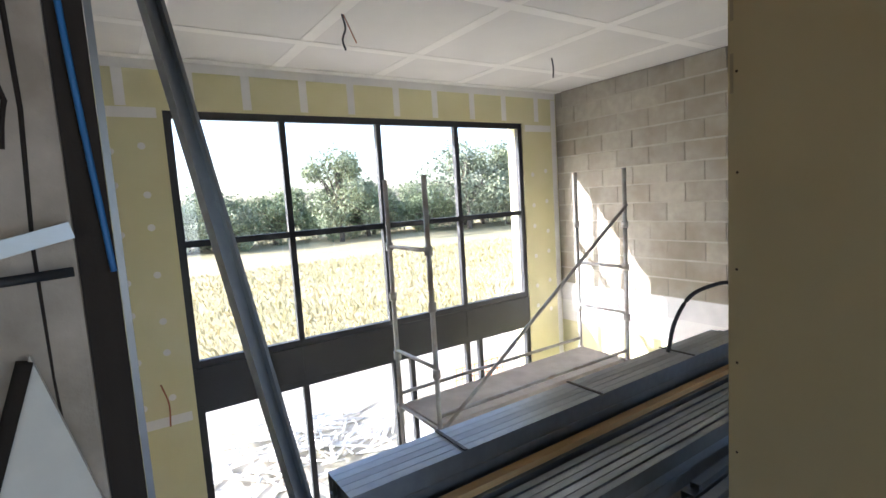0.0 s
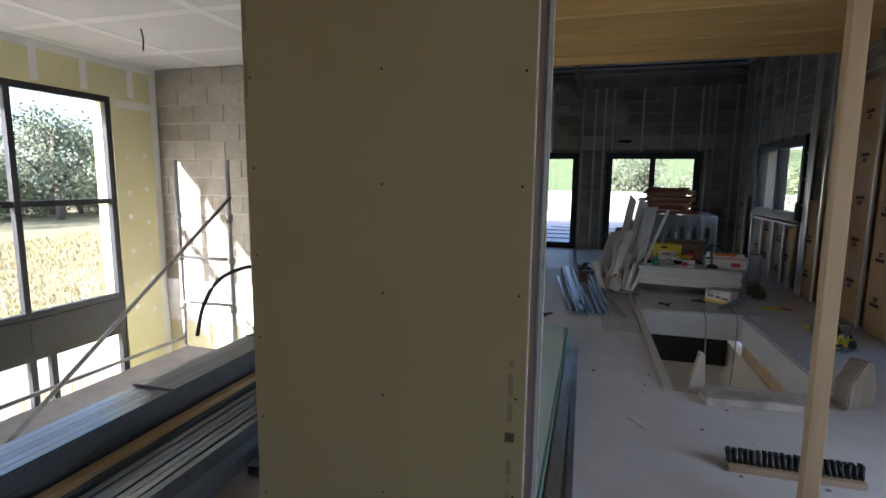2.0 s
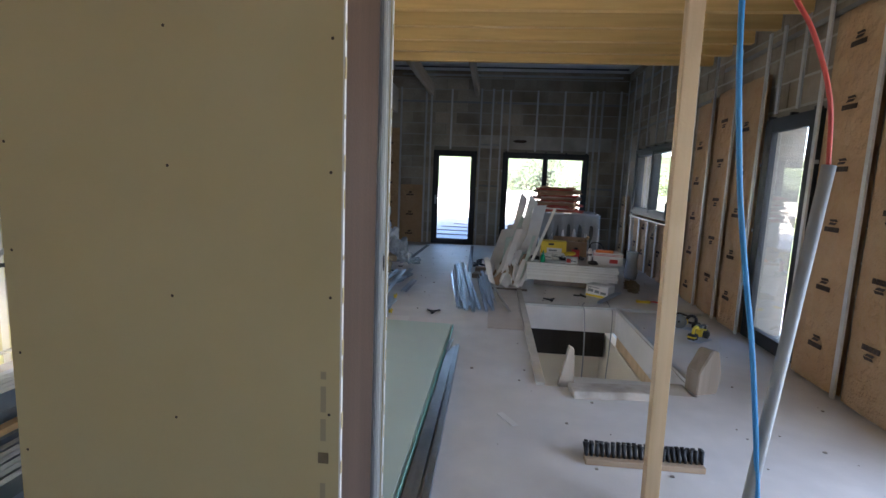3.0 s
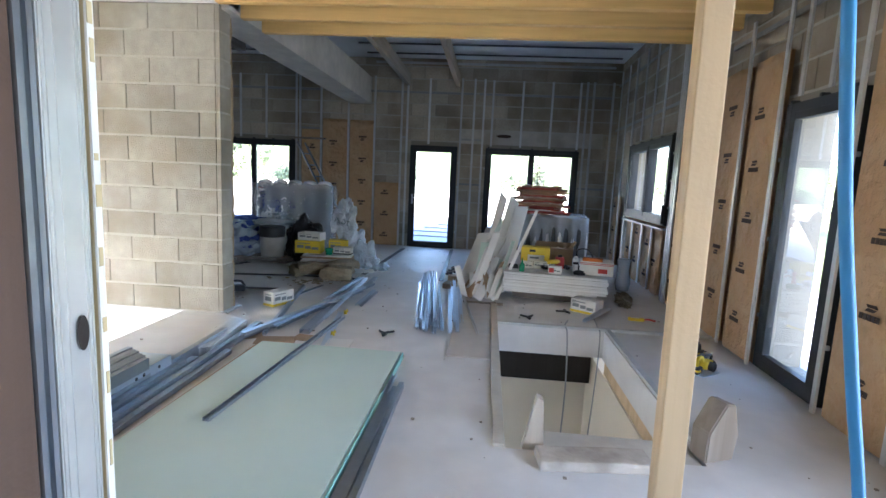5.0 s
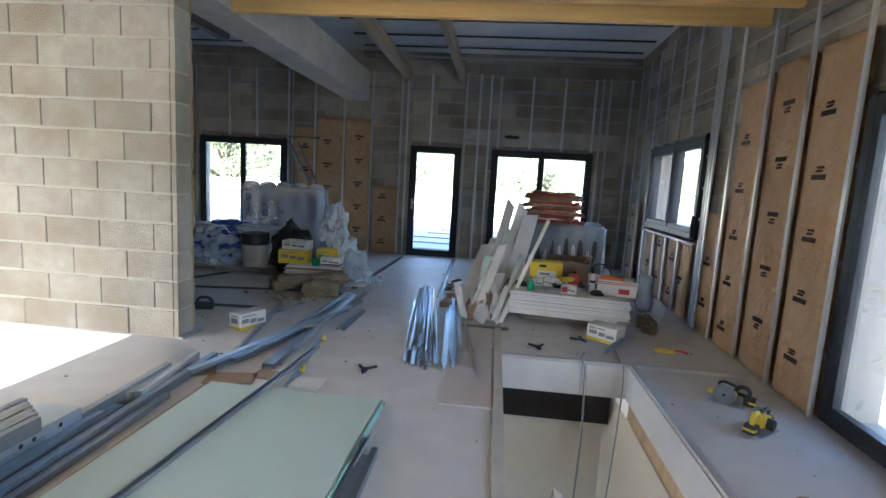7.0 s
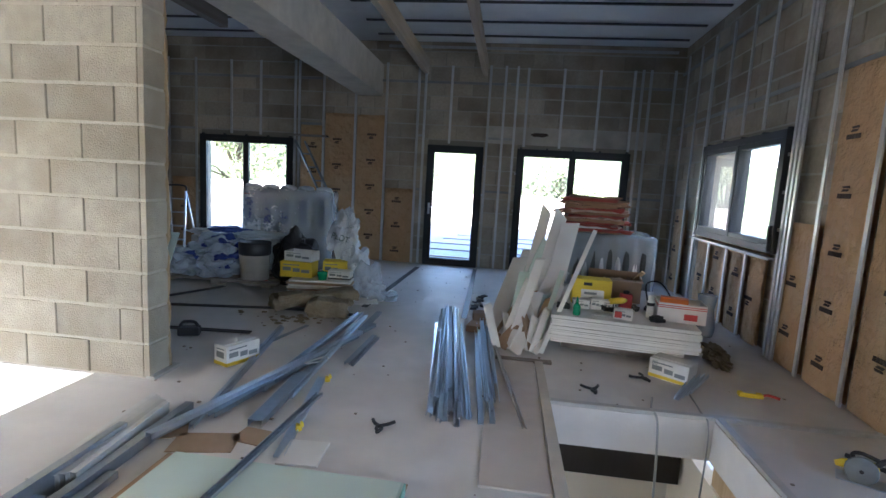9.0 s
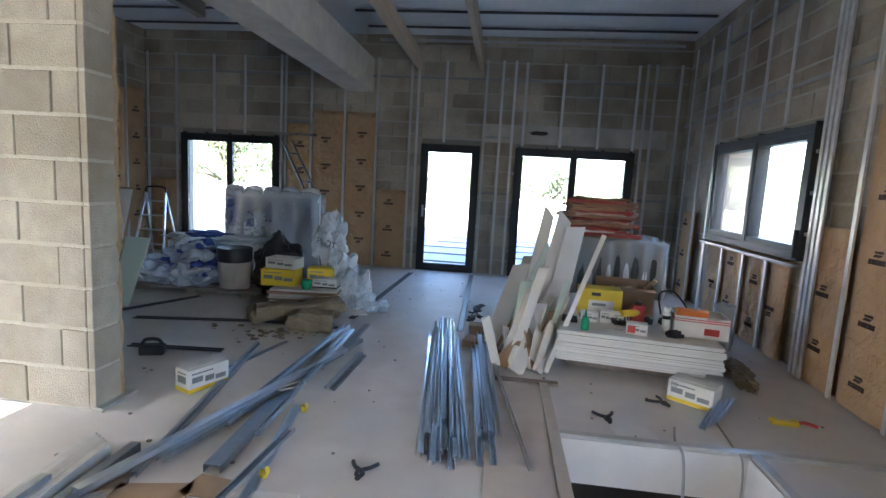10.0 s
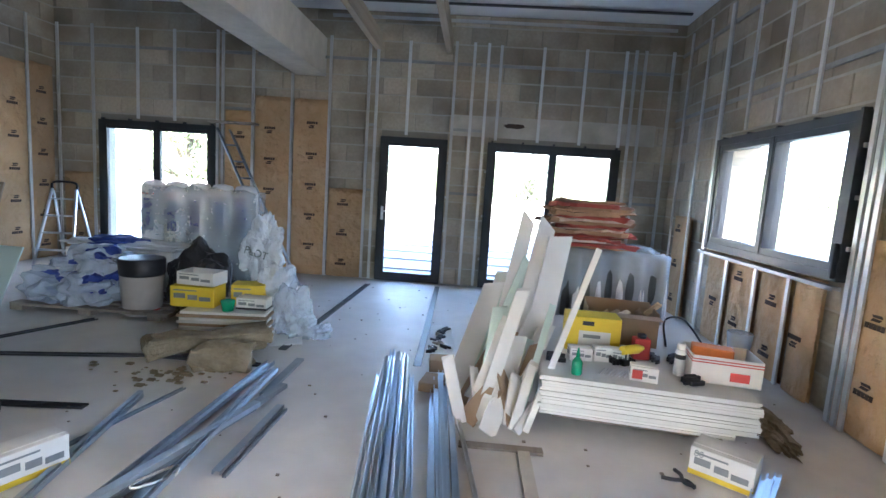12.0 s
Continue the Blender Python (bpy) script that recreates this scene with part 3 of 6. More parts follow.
# ceiling rails below the silver insulation, coloured dark to draw the shadow gaps there
for y in (6.0, 6.55, 7.15, 7.8, 8.5, 9.3, 10.0):
    stud((-2.28, y, 3.86), (2.62, y, 3.86), (0, 0, 1), "steel furring rail under the ceiling, darkened for the shadow gap", 0.05, 0.02, "ceiling rails", "ceiling_rail").active_material = M_RAIL
    stud((-6.4, y, 3.86), (-2.78, y, 3.86), (0, 0, 1), "steel furring rail under the ceiling, darkened for the shadow gap", 0.05, 0.02, "ceiling rails", "ceiling_rail").active_material = M_RAIL
stud((-2.2, 10.44, 3.80), (2.62, 10.44, 3.80), (0, 1, 0), "bright steel edge track below the ceiling", 0.04, 0.025, "ceiling rails", "ceiling_rail")


def kraft_mesh(w, h, seed):
    """A quilted sheet in local x and z, bulging out of the plane towards -y."""
    nx, nz = 6, max(4, int(h / 0.1))
    bm = bmesh.new()
    rows = []
    for k in range(nz + 1):
        row = []
        for i in range(nx + 1):
            u, v = i / nx, k / nz
            edge = min(1.0, 5 * u, 5 * (1 - u))
            n = noise.noise(Vector((u * 2 * w * 3, seed * 3.7, v * h * 4)))
            row.append(bm.verts.new((u * w, -edge * (0.018 + 0.012 * n), v * h + (0.012 * n if k == nz else 0))))
        rows.append(row)
    for a, b in zip(rows, rows[1:]):
        for i in range(nx):
            bm.faces.new((a[i], a[i + 1], b[i + 1], b[i])).smooth = True
    back = [bm.verts.new(p) for p in ((0, 0.03, 0), (w, 0.03, 0), (w, 0.03, h), (0, 0.03, h))]
    bm.faces.new(back[::-1])
    bm.faces.new(rows[-1] + [back[2], back[3]])
    return bm


def mark_mesh():
    """A dark printed mark: slanted blots over a broken bar, plain shapes."""
    bm = bmesh.new()
    bars = [[(x, -0.045), (x + 0.034, -0.045), (x + 0.038, -0.004), (x + 0.004, -0.004)] for x in (-0.105, -0.062, -0.02, 0.022, 0.064)]
    for pts in bars + [[(-0.055, 0.014), (0.03, 0.014), (0.06, 0.034), (-0.03, 0.036)], [(-0.03, 0.042), (0.07, 0.042), (0.05, 0.064), (-0.045, 0.060)]]:
        f = [bm.verts.new((x * 0.8, -0.001, z * 0.9)) for x, z in pts]
        b = [bm.verts.new((x * 0.8, 0.003, z * 0.9)) for x, z in pts]
        bm.faces.new(f)
        for k in range(4):
            bm.faces.new((f[k], f[(k + 1) % 4], b[(k + 1) % 4], b[k]))
    return mesh_of("print_mark", bm, M_PRINT)


MARK = mark_mesh()


def kraft(m, w, h, seed, flip=False, label="brown kraft-faced insulation between the studs"):
    p = thing("kraft_insulation", label, "insulation", "insulation panels", m=m)
    part("facing", kraft_mesh(w, h, seed), M_KRAFT, p)
    z = 0.22 + 0.11 * (seed % 3)
    while z < h - 0.12:
        part("print_mark", MARK, None, p, m=pose(w * 0.5 + 0.03 * (-1) ** seed, -0.034, z, 0, 180 if flip else 0, 0))
        z += 0.45
    return p


for i, (x0, x1, h, up) in enumerate(((-3.79, -3.39, 2.38, 0), (-3.33, -2.80, 2.61, 1), (-2.74, -2.24, 2.60, 1), (-2.18, -1.67, 1.33, 0), (-6.34, -5.87, 1.32, 0))):
    kraft(pose(x0, 10.485, 0.01), x1 - x0, h, i, bool(up))
def right_frame(y, inset, z):
    """A frame on the right wall at y: x runs back along the wall, -y points into the room."""
    return RIGHT @ pose(-inset, y - 1.6, z, 0, 0, -90)


for i, (y0, y1, z0, h) in enumerate(((4.29, 4.83, 0.01, 2.6), (4.89, 5.43, 0.01, 2.6), (5.49, 6.03, 0.01, 2.58), (6.09, 6.63, 0.01, 1.30), (6.90, 7.22, 0.01, 0.95), (7.28, 7.72, 0.01, 0.95), (7.78, 8.27, 0.01, 0.95), (8.33, 8.80, 0.01, 0.95), (9.43, 9.93, 0.01, 1.28), (2.73, 3.31, 0.01, 2.83), (2.11, 2.67, 0.01, 2.83), (1.62, 2.05, 0.01, 2.83))):
    kraft(right_frame(y1, 0.02, z0), y1 - y0, h, i + 7, i % 3 == 1)
for i, (y0, y1) in enumerate(((5.22, 5.78), (5.82, 6.38), (6.42, 6.98), (7.02, 7.58), (7.62, 8.18), (8.22, 8.78), (8.82, 9.38), (9.42, 9.98), (10.02, 10.44))):
    kraft(pose(-6.455, y0, 0.01, 0, 0, 90), y1 - y0, 2.85 - 0.05 * (i % 2), i + 31)

# ---- partition end, screws and printing ----
part("end_stud", channel_bm(2.92, 0.030, 0.018, 0.002, 0.01), M_STEEL, partition, "dull steel edge channel", m=between((-0.424, 0.603, 0.004), (-0.424, 0.603, 3.004), (1, 0, 0))[0])
stud_face = box_bm(-0.424, -0.404, 0.620, 0.699, 0.004, 2.924)
for y in (0.624, 0.632, 0.648, 0.687, 0.695):
    box_bm(-0.4045, -0.4015, y - 0.0018, y + 0.0018, 0.004, 2.924, stud_face)
part("end_stud", stud_face, M_STUDFACE, partition, "galvanised steel end stud with pressed ribs")
rnd = random.Random(77)
for y0, y1 in ((0.1645, 0.1785), (0.7015, 0.7155)):
    part("board_edge", box_bm(-0.3985, -0.394, y0, y1, 0.0, 2.925), M_PAPER, partition)
    for k in range(26):
        z = 0.05 + 0.11 * k + rnd.uniform(-0.03, 0.03)
        part("torn_paper", box_bm(-0.3945, -0.3925, y0 + rnd.uniform(0, 0.005), y1 - rnd.uniform(0, 0.005), z, z + rnd.uniform(0.01, 0.05)), M_BOARD, partition)
oval = bmesh.new()
bmesh.ops.create_circle(oval, cap_ends=True, radius=1.0, segments=20)
part("cable_hole", oval, M_DARKWOOD, partition, "oval punched hole", m=Matrix.Translation((-0.4008, 0.671, 1.176)) @ pose(0, 0, 0, 0, 90, 0) @ Matrix.Diagonal((0.030, 0.0125, 1, 1)))
bm_screw = bmesh.new()
bmesh.ops.create_circle(bm_screw, cap_ends=True, radius=0.0042, segments=8)
SCREW = mesh_of("screw", bm_screw, M_PRINT)
for x, z0, step_ in ((-1.297, 0.105, 0.284), (-0.848, 0.14, 0.335), (-0.425, 0.23, 0.312)):
    for k in range(9):
        part("screw", SCREW, None, partition, m=pose(x + 0.004 * math.sin(k * 3.1), 0.1642, z0 + step_ * k, 90, 0, 0))
M_FAINT = material("faint_print", (0.36, 0.30, 0.19), 0.9)
for z0, z1 in ((0.46, 0.50), (0.51, 0.55), (0.58, 0.60), (0.61, 0.66), (0.78, 0.84), (0.86, 0.93), (0.95, 0.97)):
    part("print_mark", box_bm(-0.448, -0.434, 0.1636, 0.1648, z0, z1), M_FAINT, partition)
part("print_mark", box_bm(-0.454, -0.426, 0.1636, 0.1648, 0.717, 0.747), M_GREYINK, partition, "dark printed square")
for z in (1.75, 1.95, 2.1, 2.25):
    part("print_mark", box_bm(-1.316, -1.307, 0.1636, 0.1648, z, z + 0.11), M_FAINT, partition)

# ---- left jamb at the start of the walk ----
column = thing("concrete_column", "rough board-marked concrete column", "column", kind="structure", bm=box_bm(-1.9, -1.553, -3.98, -1.404, 0, 2.94, bevel=0.006), mat=M_OLDCONC)
for y_, z_, h_ in ((-1.452, 0.0, 2.94), (-1.53, 0.0, 1.1), (-1.60, 0.9, 2.0), (-1.47, 1.62, 0.5)):
    part("board_seam", tube_bm([(-1.5525, y_ + 0.006 * math.sin(k * 1.9 + y_ * 40), z_ + h_ * k / 14) for k in range(15)], 0.003, 5, radii=[0.002 + 0.0025 * abs(math.sin(k * 2.7 + y_ * 9)) for k in range(15)]), M_DARKWOOD, column)
jamb = thing("jamb_stud", "dark-stained timber jamb with steel corner bead", "post", m=pose(-1.56, -1.352, 0))
part("timber", box_bm(-0.12, 0.0, -0.051, 0.0, 0, 2.94), M_DARKWOOD, jamb)
part("corner_bead", box_bm(-0.012, 0.004, 0.001, 0.012, 0, 2.94), M_STEEL, jamb)
pipe = thing("blue_conduit", "blue plastic conduit fixed to the jamb", "conduit", bm=tube_bm(curve_points([(-1.551, -1.40, 2.93), (-1.551, -1.395, 2.3), (-1.551, -1.383, 1.84), (-1.552, -1.361, 1.48), (-1.553, -1.357, 1.42)]), 0.005), mat=material("blue_plastic", (0.03, 0.16, 0.42), 0.45, grain=20, vary=0.1, bump=0.02))
M_BLUE = bpy.data.materials["blue_plastic"]
m_br, len_br = between((-1.50, -1.69, 1.41), (-1.53, -1.402, 1.482), (0, 0, 1))
bracket = thing("wall_bracket", "galvanised steel channel bracket on the column", "bracket", m=m_br, bm=channel_bm(len_br, 0.04, 0.025), mat=M_GALV)
rod = thing("threaded_rod", "black threaded rod fixed to the column", "rod", bm=tube_bm([(-1.552, -1.70, 1.42), (-1.49, -1.60, 1.422), (-1.515, -1.408, 1.430)], 0.008), mat=M_ALU)
tri_bm = bmesh.new()
tri_a = [tri_bm.verts.new((-1.535, y, z)) for y, z in ((-1.15, 0.0), (-1.478, 1.307), (-1.90, 0.0))]
tri_b = [tri_bm.verts.new((-1.548, y, z)) for y, z in ((-1.15, 0.0), (-1.478, 1.307), (-1.90, 0.0))]
tri_bm.faces.new(tri_a)
tri_bm.faces.new(tri_b[::-1])
for k in range(3):
    tri_bm.faces.new((tri_a[k], tri_a[(k + 1) % 3], tri_b[(k + 1) % 3], tri_b[k]))
offcut = thing("board_offcut", "white plasterboard offcut leaning on the column", "board")
part("board", tri_bm, M_PAPER, offcut)
part("cut_edge", tube_bm([(-1.530, -1.905, 0.01), (-1.530, -1.484, 1.30)], 0.012, 6), M_DARKWOOD, offcut, "dark brown cut edge")

# ---- leaning steel profile ----
m_lean, l_lean = between((-1.98, -0.875, 0.02), (-2.10, -1.37, 2.98), (1, 0.3, 0))
lean = thing("leaning_profile", "dull steel channel leaning against the ceiling", "profile", m=m_lean, bm=channel_bm(l_lean, 0.05, 0.04, 0.003, 0.01), mat=M_STEEL)

# ---- joint strips and wires of the double-height room ----
strips = thing("ceiling_joints", "white filled joints of the plasterboard ceiling", "trim", kind="structure")
for y in (-0.9, 0.32, 1.52, 2.72, 3.92):
    part("joint", box_bm(-6.2, -2.82, y - 0.06, y + 0.06, 2.996, 2.9995), M_JOINT, strips)
for x in (-5.2, -3.7):
    part("joint", box_bm(x - 0.06, x + 0.06, -3.9, 4.65, 2.9945, 2.9975), M_JOINT, strips)
part("joint", box_bm(-6.218, -6.08, -3.9, 4.68, 2.992, 2.996), M_JOINT, strips)
wall_joints = thing("wall_joints", "white filled joints of the moisture board wall", "trim", kind="structure")
for y in (-1.15, -0.55, 0.0, 0.62, 1.2, 1.82, 2.4, 3.02, 3.6, 4.25):
    part("joint", box_bm(-6.2185, -6.216, y - 0.045, y + 0.045, 2.55, 2.99), M_JOINT, wall_joints)
part("joint", box_bm(-6.2165, -6.214, -3.9, 4.66, 2.90, 2.992), M_JOINT, wall_joints)
part("joint", box_bm(-6.2185, -6.216, 4.56, 4.66, -2.9, 2.89), M_JOINT, wall_joints)
part("joint", box_bm(-6.2175, -6.215, -1.5, -0.86, 2.44, 2.54), M_JOINT, wall_joints)
part("joint", box_bm(-6.2175, -6.215, -1.5, -0.86, -0.64, -0.54), M_JOINT, wall_joints)
part("joint", box_bm(-6.2175, -6.215, 4.0, 4.55, 2.40, 2.5), M_JOINT, wall_joints)
rnd = random.Random(4)
for k in range(26):
    y = (-1.28, -1.02, 4.12, 4.4)[k % 4]
    z = -0.4 + 0.42 * (k // 4) + 0.05 * (k % 3)
    disc = bmesh.new()
    bmesh.ops.create_circle(disc, cap_ends=True, radius=0.035, segments=12)
    part("filler_spot", disc, M_JOINT, wall_joints, m=pose(-6.2105, y, z, 0, 90, 0))
M_WIRE = material("copper_wire", (0.35, 0.13, 0.06), 0.5, grain=30)
M_BLACK = material("black_rubber", (0.02, 0.02, 0.022), 0.55, grain=30, vary=0.2)
w_a = thing("ceiling_wire", "bare electric wires hanging from the ceiling", "wire", bm=tube_bm(curve_points([(-4.40, 0.36, 3.0), (-4.42, 0.39, 2.9), (-4.40, 0.35, 2.80), (-4.40, 0.37, 2.72)]), 0.008), mat=M_BLACK)
part("second_wire", tube_bm(curve_points([(-4.40, 0.37, 3.0), (-4.39, 0.42, 2.88), (-4.38, 0.46, 2.78)]), 0.005), M_WIRE, w_a, "orange wire")
w_b = thing("ceiling_wire", "short dark electric wire hanging from the ceiling", "wire", bm=tube_bm(curve_points([(-4.72, 3.05, 3.0), (-4.72, 3.07, 2.9), (-4.7, 3.04, 2.78)]), 0.008), mat=M_BLACK)
w_c = thing("wall_wire", "electric wire hanging out of the window wall", "wire", bm=tube_bm(curve_points([(-6.215, -1.11, -0.2), (-6.15, -1.10, -0.22), (-6.16, -1.06, -0.4), (-6.18, -1.07, -0.63)]), 0.008), mat=M_WIRE)
hose_b = thing("black_cable", "black cable sticking out of the partition end", "cable", bm=tube_bm(curve_points([(-1.319, 0.19, 1.195), (-1.345, 0.15, 1.195), (-1.40, 0.10, 1.16), (-1.43, 0.06, 1.08), (-1.442, 0.04, 0.985)]), 0.0062), mat=M_BLACK)

# ---- scaffold ----
M_SCAF = material("scaffold_tube", (0.45, 0.45, 0.43), 0.5, 0.7, grain=12, vary=0.2, bump=0.06, stain=(0.28, 0.20, 0.14), stain_scale=5, stain_amount=0.6)
M_DECK = material("scaffold_deck", (0.40, 0.36, 0.31), 0.85, grain=6, vary=0.15, bump=0.2, stain=(0.52, 0.49, 0.44), stain_scale=3)
scaffold = thing("scaffold", "steel tube scaffold tower with a dusty platform", "scaffold", m=pose(-4.56, 2.25, GROUND))
for sx in (-0.36, 0.36):
    for sy in (-1.35, 1.35):
        st = part("standard", tube_bm([(sx, sy, 0), (sx, sy, 4.70)], 0.024, 10), M_SCAF, scaffold)
        for z in (2.4, 2.95, 3.55, 4.05):
            part("coupler", tube_bm([(0, 0, -0.04), (0, 0, 0.04)], 0.038, 8), M_SCAF, st, m=pose(sx, sy, z))
for sy in (-1.35, 1.35):
    for z in (2.42, 3.0, 4.05 if sy < 0 else 3.55):
        part("ledger", tube_bm([(-0.36, sy, z), (0.36, sy, z)], 0.019), M_SCAF, scaffold)
for sx in (-0.36, 0.36):
    part("ledger", tube_bm([(sx, -1.35, 2.55), (sx, 1.35, 2.55)], 0.019), M_SCAF, scaffold)
part("brace", tube_bm([(0.39, -1.35, 2.42), (0.39, 1.35, 4.28)], 0.019), M_SCAF, scaffold)
part("platform", box_bm(-0.33, 0.33, -1.33, 1.33, 2.40, 2.45, bevel=0.008), M_DECK, scaffold, "dusty plywood platform")

# ---- prop, hoses and tube beside the passage ----
M_TUBE = material("grey_tube", (0.30, 0.31, 0.31), 0.5, grain=14, vary=0.12, bump=0.04)
M_RED = material("red_cable", (0.50, 0.06, 0.04), 0.5, grain=14, vary=0.1, bump=0.02)
tube = thing("grey_tube", "grey plastic tube standing against the prop line", "tube", bm=tube_bm([(0.915, 0.76, 0.0), (0.94, 0.76, 0.2), (1.066, 0.76, 1.57)], 0.021, 14), mat=M_TUBE)
red = thing("red_cable", "red cable coming out of the grey tube", "cable", bm=tube_bm(curve_points([(1.066, 0.76, 1.55), (1.04, 0.76, 1.78), (0.96, 0.76, 1.99), (0.86, 0.76, 2.15), (0.72, 0.78, 2.5), (0.62, 0.8, 2.94)]), 0.0075), mat=M_RED)
M_HOSE = material("sky_blue_plastic", (0.06, 0.27, 0.56), 0.4, grain=20, vary=0.1, bump=0.02)
hose = thing("blue_hose", "sky-blue plastic hose hanging from the joists", "hose", bm=tube_bm(curve_points([(0.715, 0.75, 2.94), (0.728, 0.75, 2.1), (0.782, 0.75, 1.55), (0.842, 0.75, 1.2), (0.892, 0.75, 0.95), (0.945, 0.75, 0.62), (0.985, 0.74, 0.3), (1.02, 0.72, 0.012)]), 0.0095, 12), mat=M_HOSE)

# ---- stairwell ----
M_CREAM = material("cream_wall", (0.82, 0.73, 0.60), 0.85, grain=3, vary=0.06, bump=0.04)
lining = thing("stairwell_edge", "grey concrete edge of the stairwell opening", "trim", kind="structure")
part("edge_strip", box_bm(HX0 - 0.07, HX0 - 0.003, HY0, HY1 + 0.8, 0.002, 0.022), M_CONCRETE, lining, "grey concrete edge strip")
part("edge_track", box_bm(HX0, 2.56, HY1 + 0.005, HY1 + 0.055, 0.001, 0.026), M_GALV_DULL, lining, "dark steel floor track")
part("edge_track", box_bm(HX1 + 0.01, HX1 + 0.06, HY0 + 0.2, HY1, 0.001, 0.026), M_GALV_DULL, lining, "dark steel floor track")
part("batten", box_bm(HX1 + 0.03, HX1 + 0.06, HY0 + 0.3, HY1 - 0.01, -0.44, -0.29), M_POST, lining, "pale timber batten below the slab")
well_back = thing("stairwell_wall", "cream wall of the lower storey below the stairwell", "wall", kind="structure", bm=box_bm(-0.3, 1.62, HY1 + 0.75, HY1 + 0.85, GROUND, -0.30), mat=M_CREAM)
well_side = thing("stairwell_wall", "cream wall of the lower storey below the stairwell", "wall", kind="structure", bm=box_bm(HX1 + 0.02, HX1 + 0.12, HY0 - 1.0, HY1 + 0.74, GROUND, -0.45), mat=M_CREAM)
# Near-black bar added to draw the shade in the gap below the slab.
well_gap_band = thing("dark_lintel", "near-black bar standing for the shaded gap under the slab", "lintel", kind="structure", bm=box_bm(-0.3, 1.5, HY1 + 0.45, HY1 + 0.74, -0.74, -0.29), mat=M_DARKWOOD)
stair = thing("concrete_stair", "rough concrete stair going down", "stairs", kind="structure")
for k in range(9):
    part("step", box_bm(0.60, 1.49, HY0 - 0.02 + 0.25 * k, HY0 + 0.26 + 0.25 * k, -0.30 - 0.18 * k, -0.03 - 0.18 * k if k else -0.012, bevel=0.006), M_CONCRETE, stair)
wedge_bm = bmesh.new()
tri = [(0, 0), (0.12, 0), (0.10, 0.29), (0.065, 0.31)]
fa = [wedge_bm.verts.new((x, 0, z)) for x, z in tri]
fb = [wedge_bm.verts.new((x, 0.055, z)) for x, z in tri]
wedge_bm.faces.new(fa)
wedge_bm.faces.new(fb[::-1])
for k in range(4):
    wedge_bm.faces.new((fa[k], fb[k], fb[(k + 1) % 4], fa[(k + 1) % 4]))
wedge = thing("timber_offcut", "splintered pale timber offcut standing at the stairwell", "timber", m=pose(0.52, 2.57, -0.012), bm=wedge_bm, mat=wood("worn_timber", (0.46, 0.39, 0.31), (0.33, 0.27, 0.2), along="Z"))
stump_bm = bmesh.new()
outline = [(-0.105, 0.0), (0.085, 0.0), (0.105, 0.15), (0.065, 0.32), (0.0, 0.33), (-0.10, 0.17)]
sa = [stump_bm.verts.new((x, -0.07, z)) for x, z in outline]
sb = [stump_bm.verts.new((x * 0.94 + 0.01, 0.07, z * 0.97)) for x, z in outline]
stump_bm.faces.new(sa)
stump_bm.faces.new(sb[::-1])
for k in range(6):
    stump_bm.faces.new((sa[k], sb[k], sb[(k + 1) % 6], sa[(k + 1) % 6]))
bmesh.ops.bevel(stump_bm, geom=stump_bm.edges[:], offset=0.008, segments=2, affect="EDGES")
stump = thing("timber_block", "rough grey-brown timber block beside the stairwell", "timber", m=pose(1.57, 2.66, 0.001, 0, 0, 22), bm=stump_bm, mat=wood("worn_block", (0.30, 0.245, 0.19), (0.21, 0.165, 0.12), along="Z"))
sleeper_bm = box_bm(-0.30, 0.30, -0.085, 0.085, 0, 0.06, bevel=0.016)
bmesh.ops.subdivide_edges(sleeper_bm, edges=sleeper_bm.edges[:], cuts=2, use_grid_fill=True)
for v in sleeper_bm.verts:
    v.co += 0.006 * noise.noise_vector(v.co * 9)
    v.co.z = max(v.co.z, 0.0005)
sleeper = thing("concrete_sleeper", "dusty concrete bar lying at the stairwell edge", "concrete", m=pose(0.885, 2.45, 0, 0, 0, 6), bm=sleeper_bm, mat=M_OLDCONC)
cable_h = thing("hanging_cable", "grey cable hanging into the stairwell", "cable", bm=tube_bm(curve_points([(1.18, 5.25, 0.012), (1.12, 5.05, 0.012), (1.13, 4.92, -0.05), (1.15, 4.90, -0.6), (1.13, 4.88, -1.4), (1.10, 4.8, -2.6)]), 0.008), mat=M_TUBE)
cable_h2 = thing("hanging_cable", "grey cable hanging into the stairwell", "cable", bm=tube_bm(curve_points([(1.5, 5.5, 0.01), (1.46, 5.1, 0.01), (1.455, 4.92, -0.05), (1.44, 4.9, -0.6), (1.38, 4.87, -1.6)]), 0.006), mat=M_TUBE)

# ---- steel, boards and timber on the near floor ----
M_GREEN = material("green_board", (0.55, 0.655, 0.59), 0.85, grain=4, vary=0.05, bump=0.03, stain=(0.61, 0.69, 0.64), stain_scale=1.2)
M_GREENEDGE = material("green_board_edge", (0.30, 0.55, 0.48), 0.85, grain=30, vary=0.15)
M_CARD = material("cardboard", (0.37, 0.27, 0.18), 0.85, grain=12, vary=0.12, bump=0.1, stain=(0.33, 0.20, 0.10), stain_scale=4)
M_WHITEBOX = material("white_card", (0.72, 0.71, 0.68), 0.7, grain=20, vary=0.06, bump=0.04, stain=(0.62, 0.60, 0.56), stain_scale=6)
M_YELLOW = material("yellow_print", (0.75, 0.55, 0.03), 0.55, grain=20, vary=0.08, bump=0.03)
M_GREYPRINT = material("grey_print", (0.22, 0.24, 0.25), 0.7, grain=25, vary=0.2)
M_REDPAINT = material("red_print", (0.50, 0.05, 0.04), 0.5, grain=20, vary=0.12)
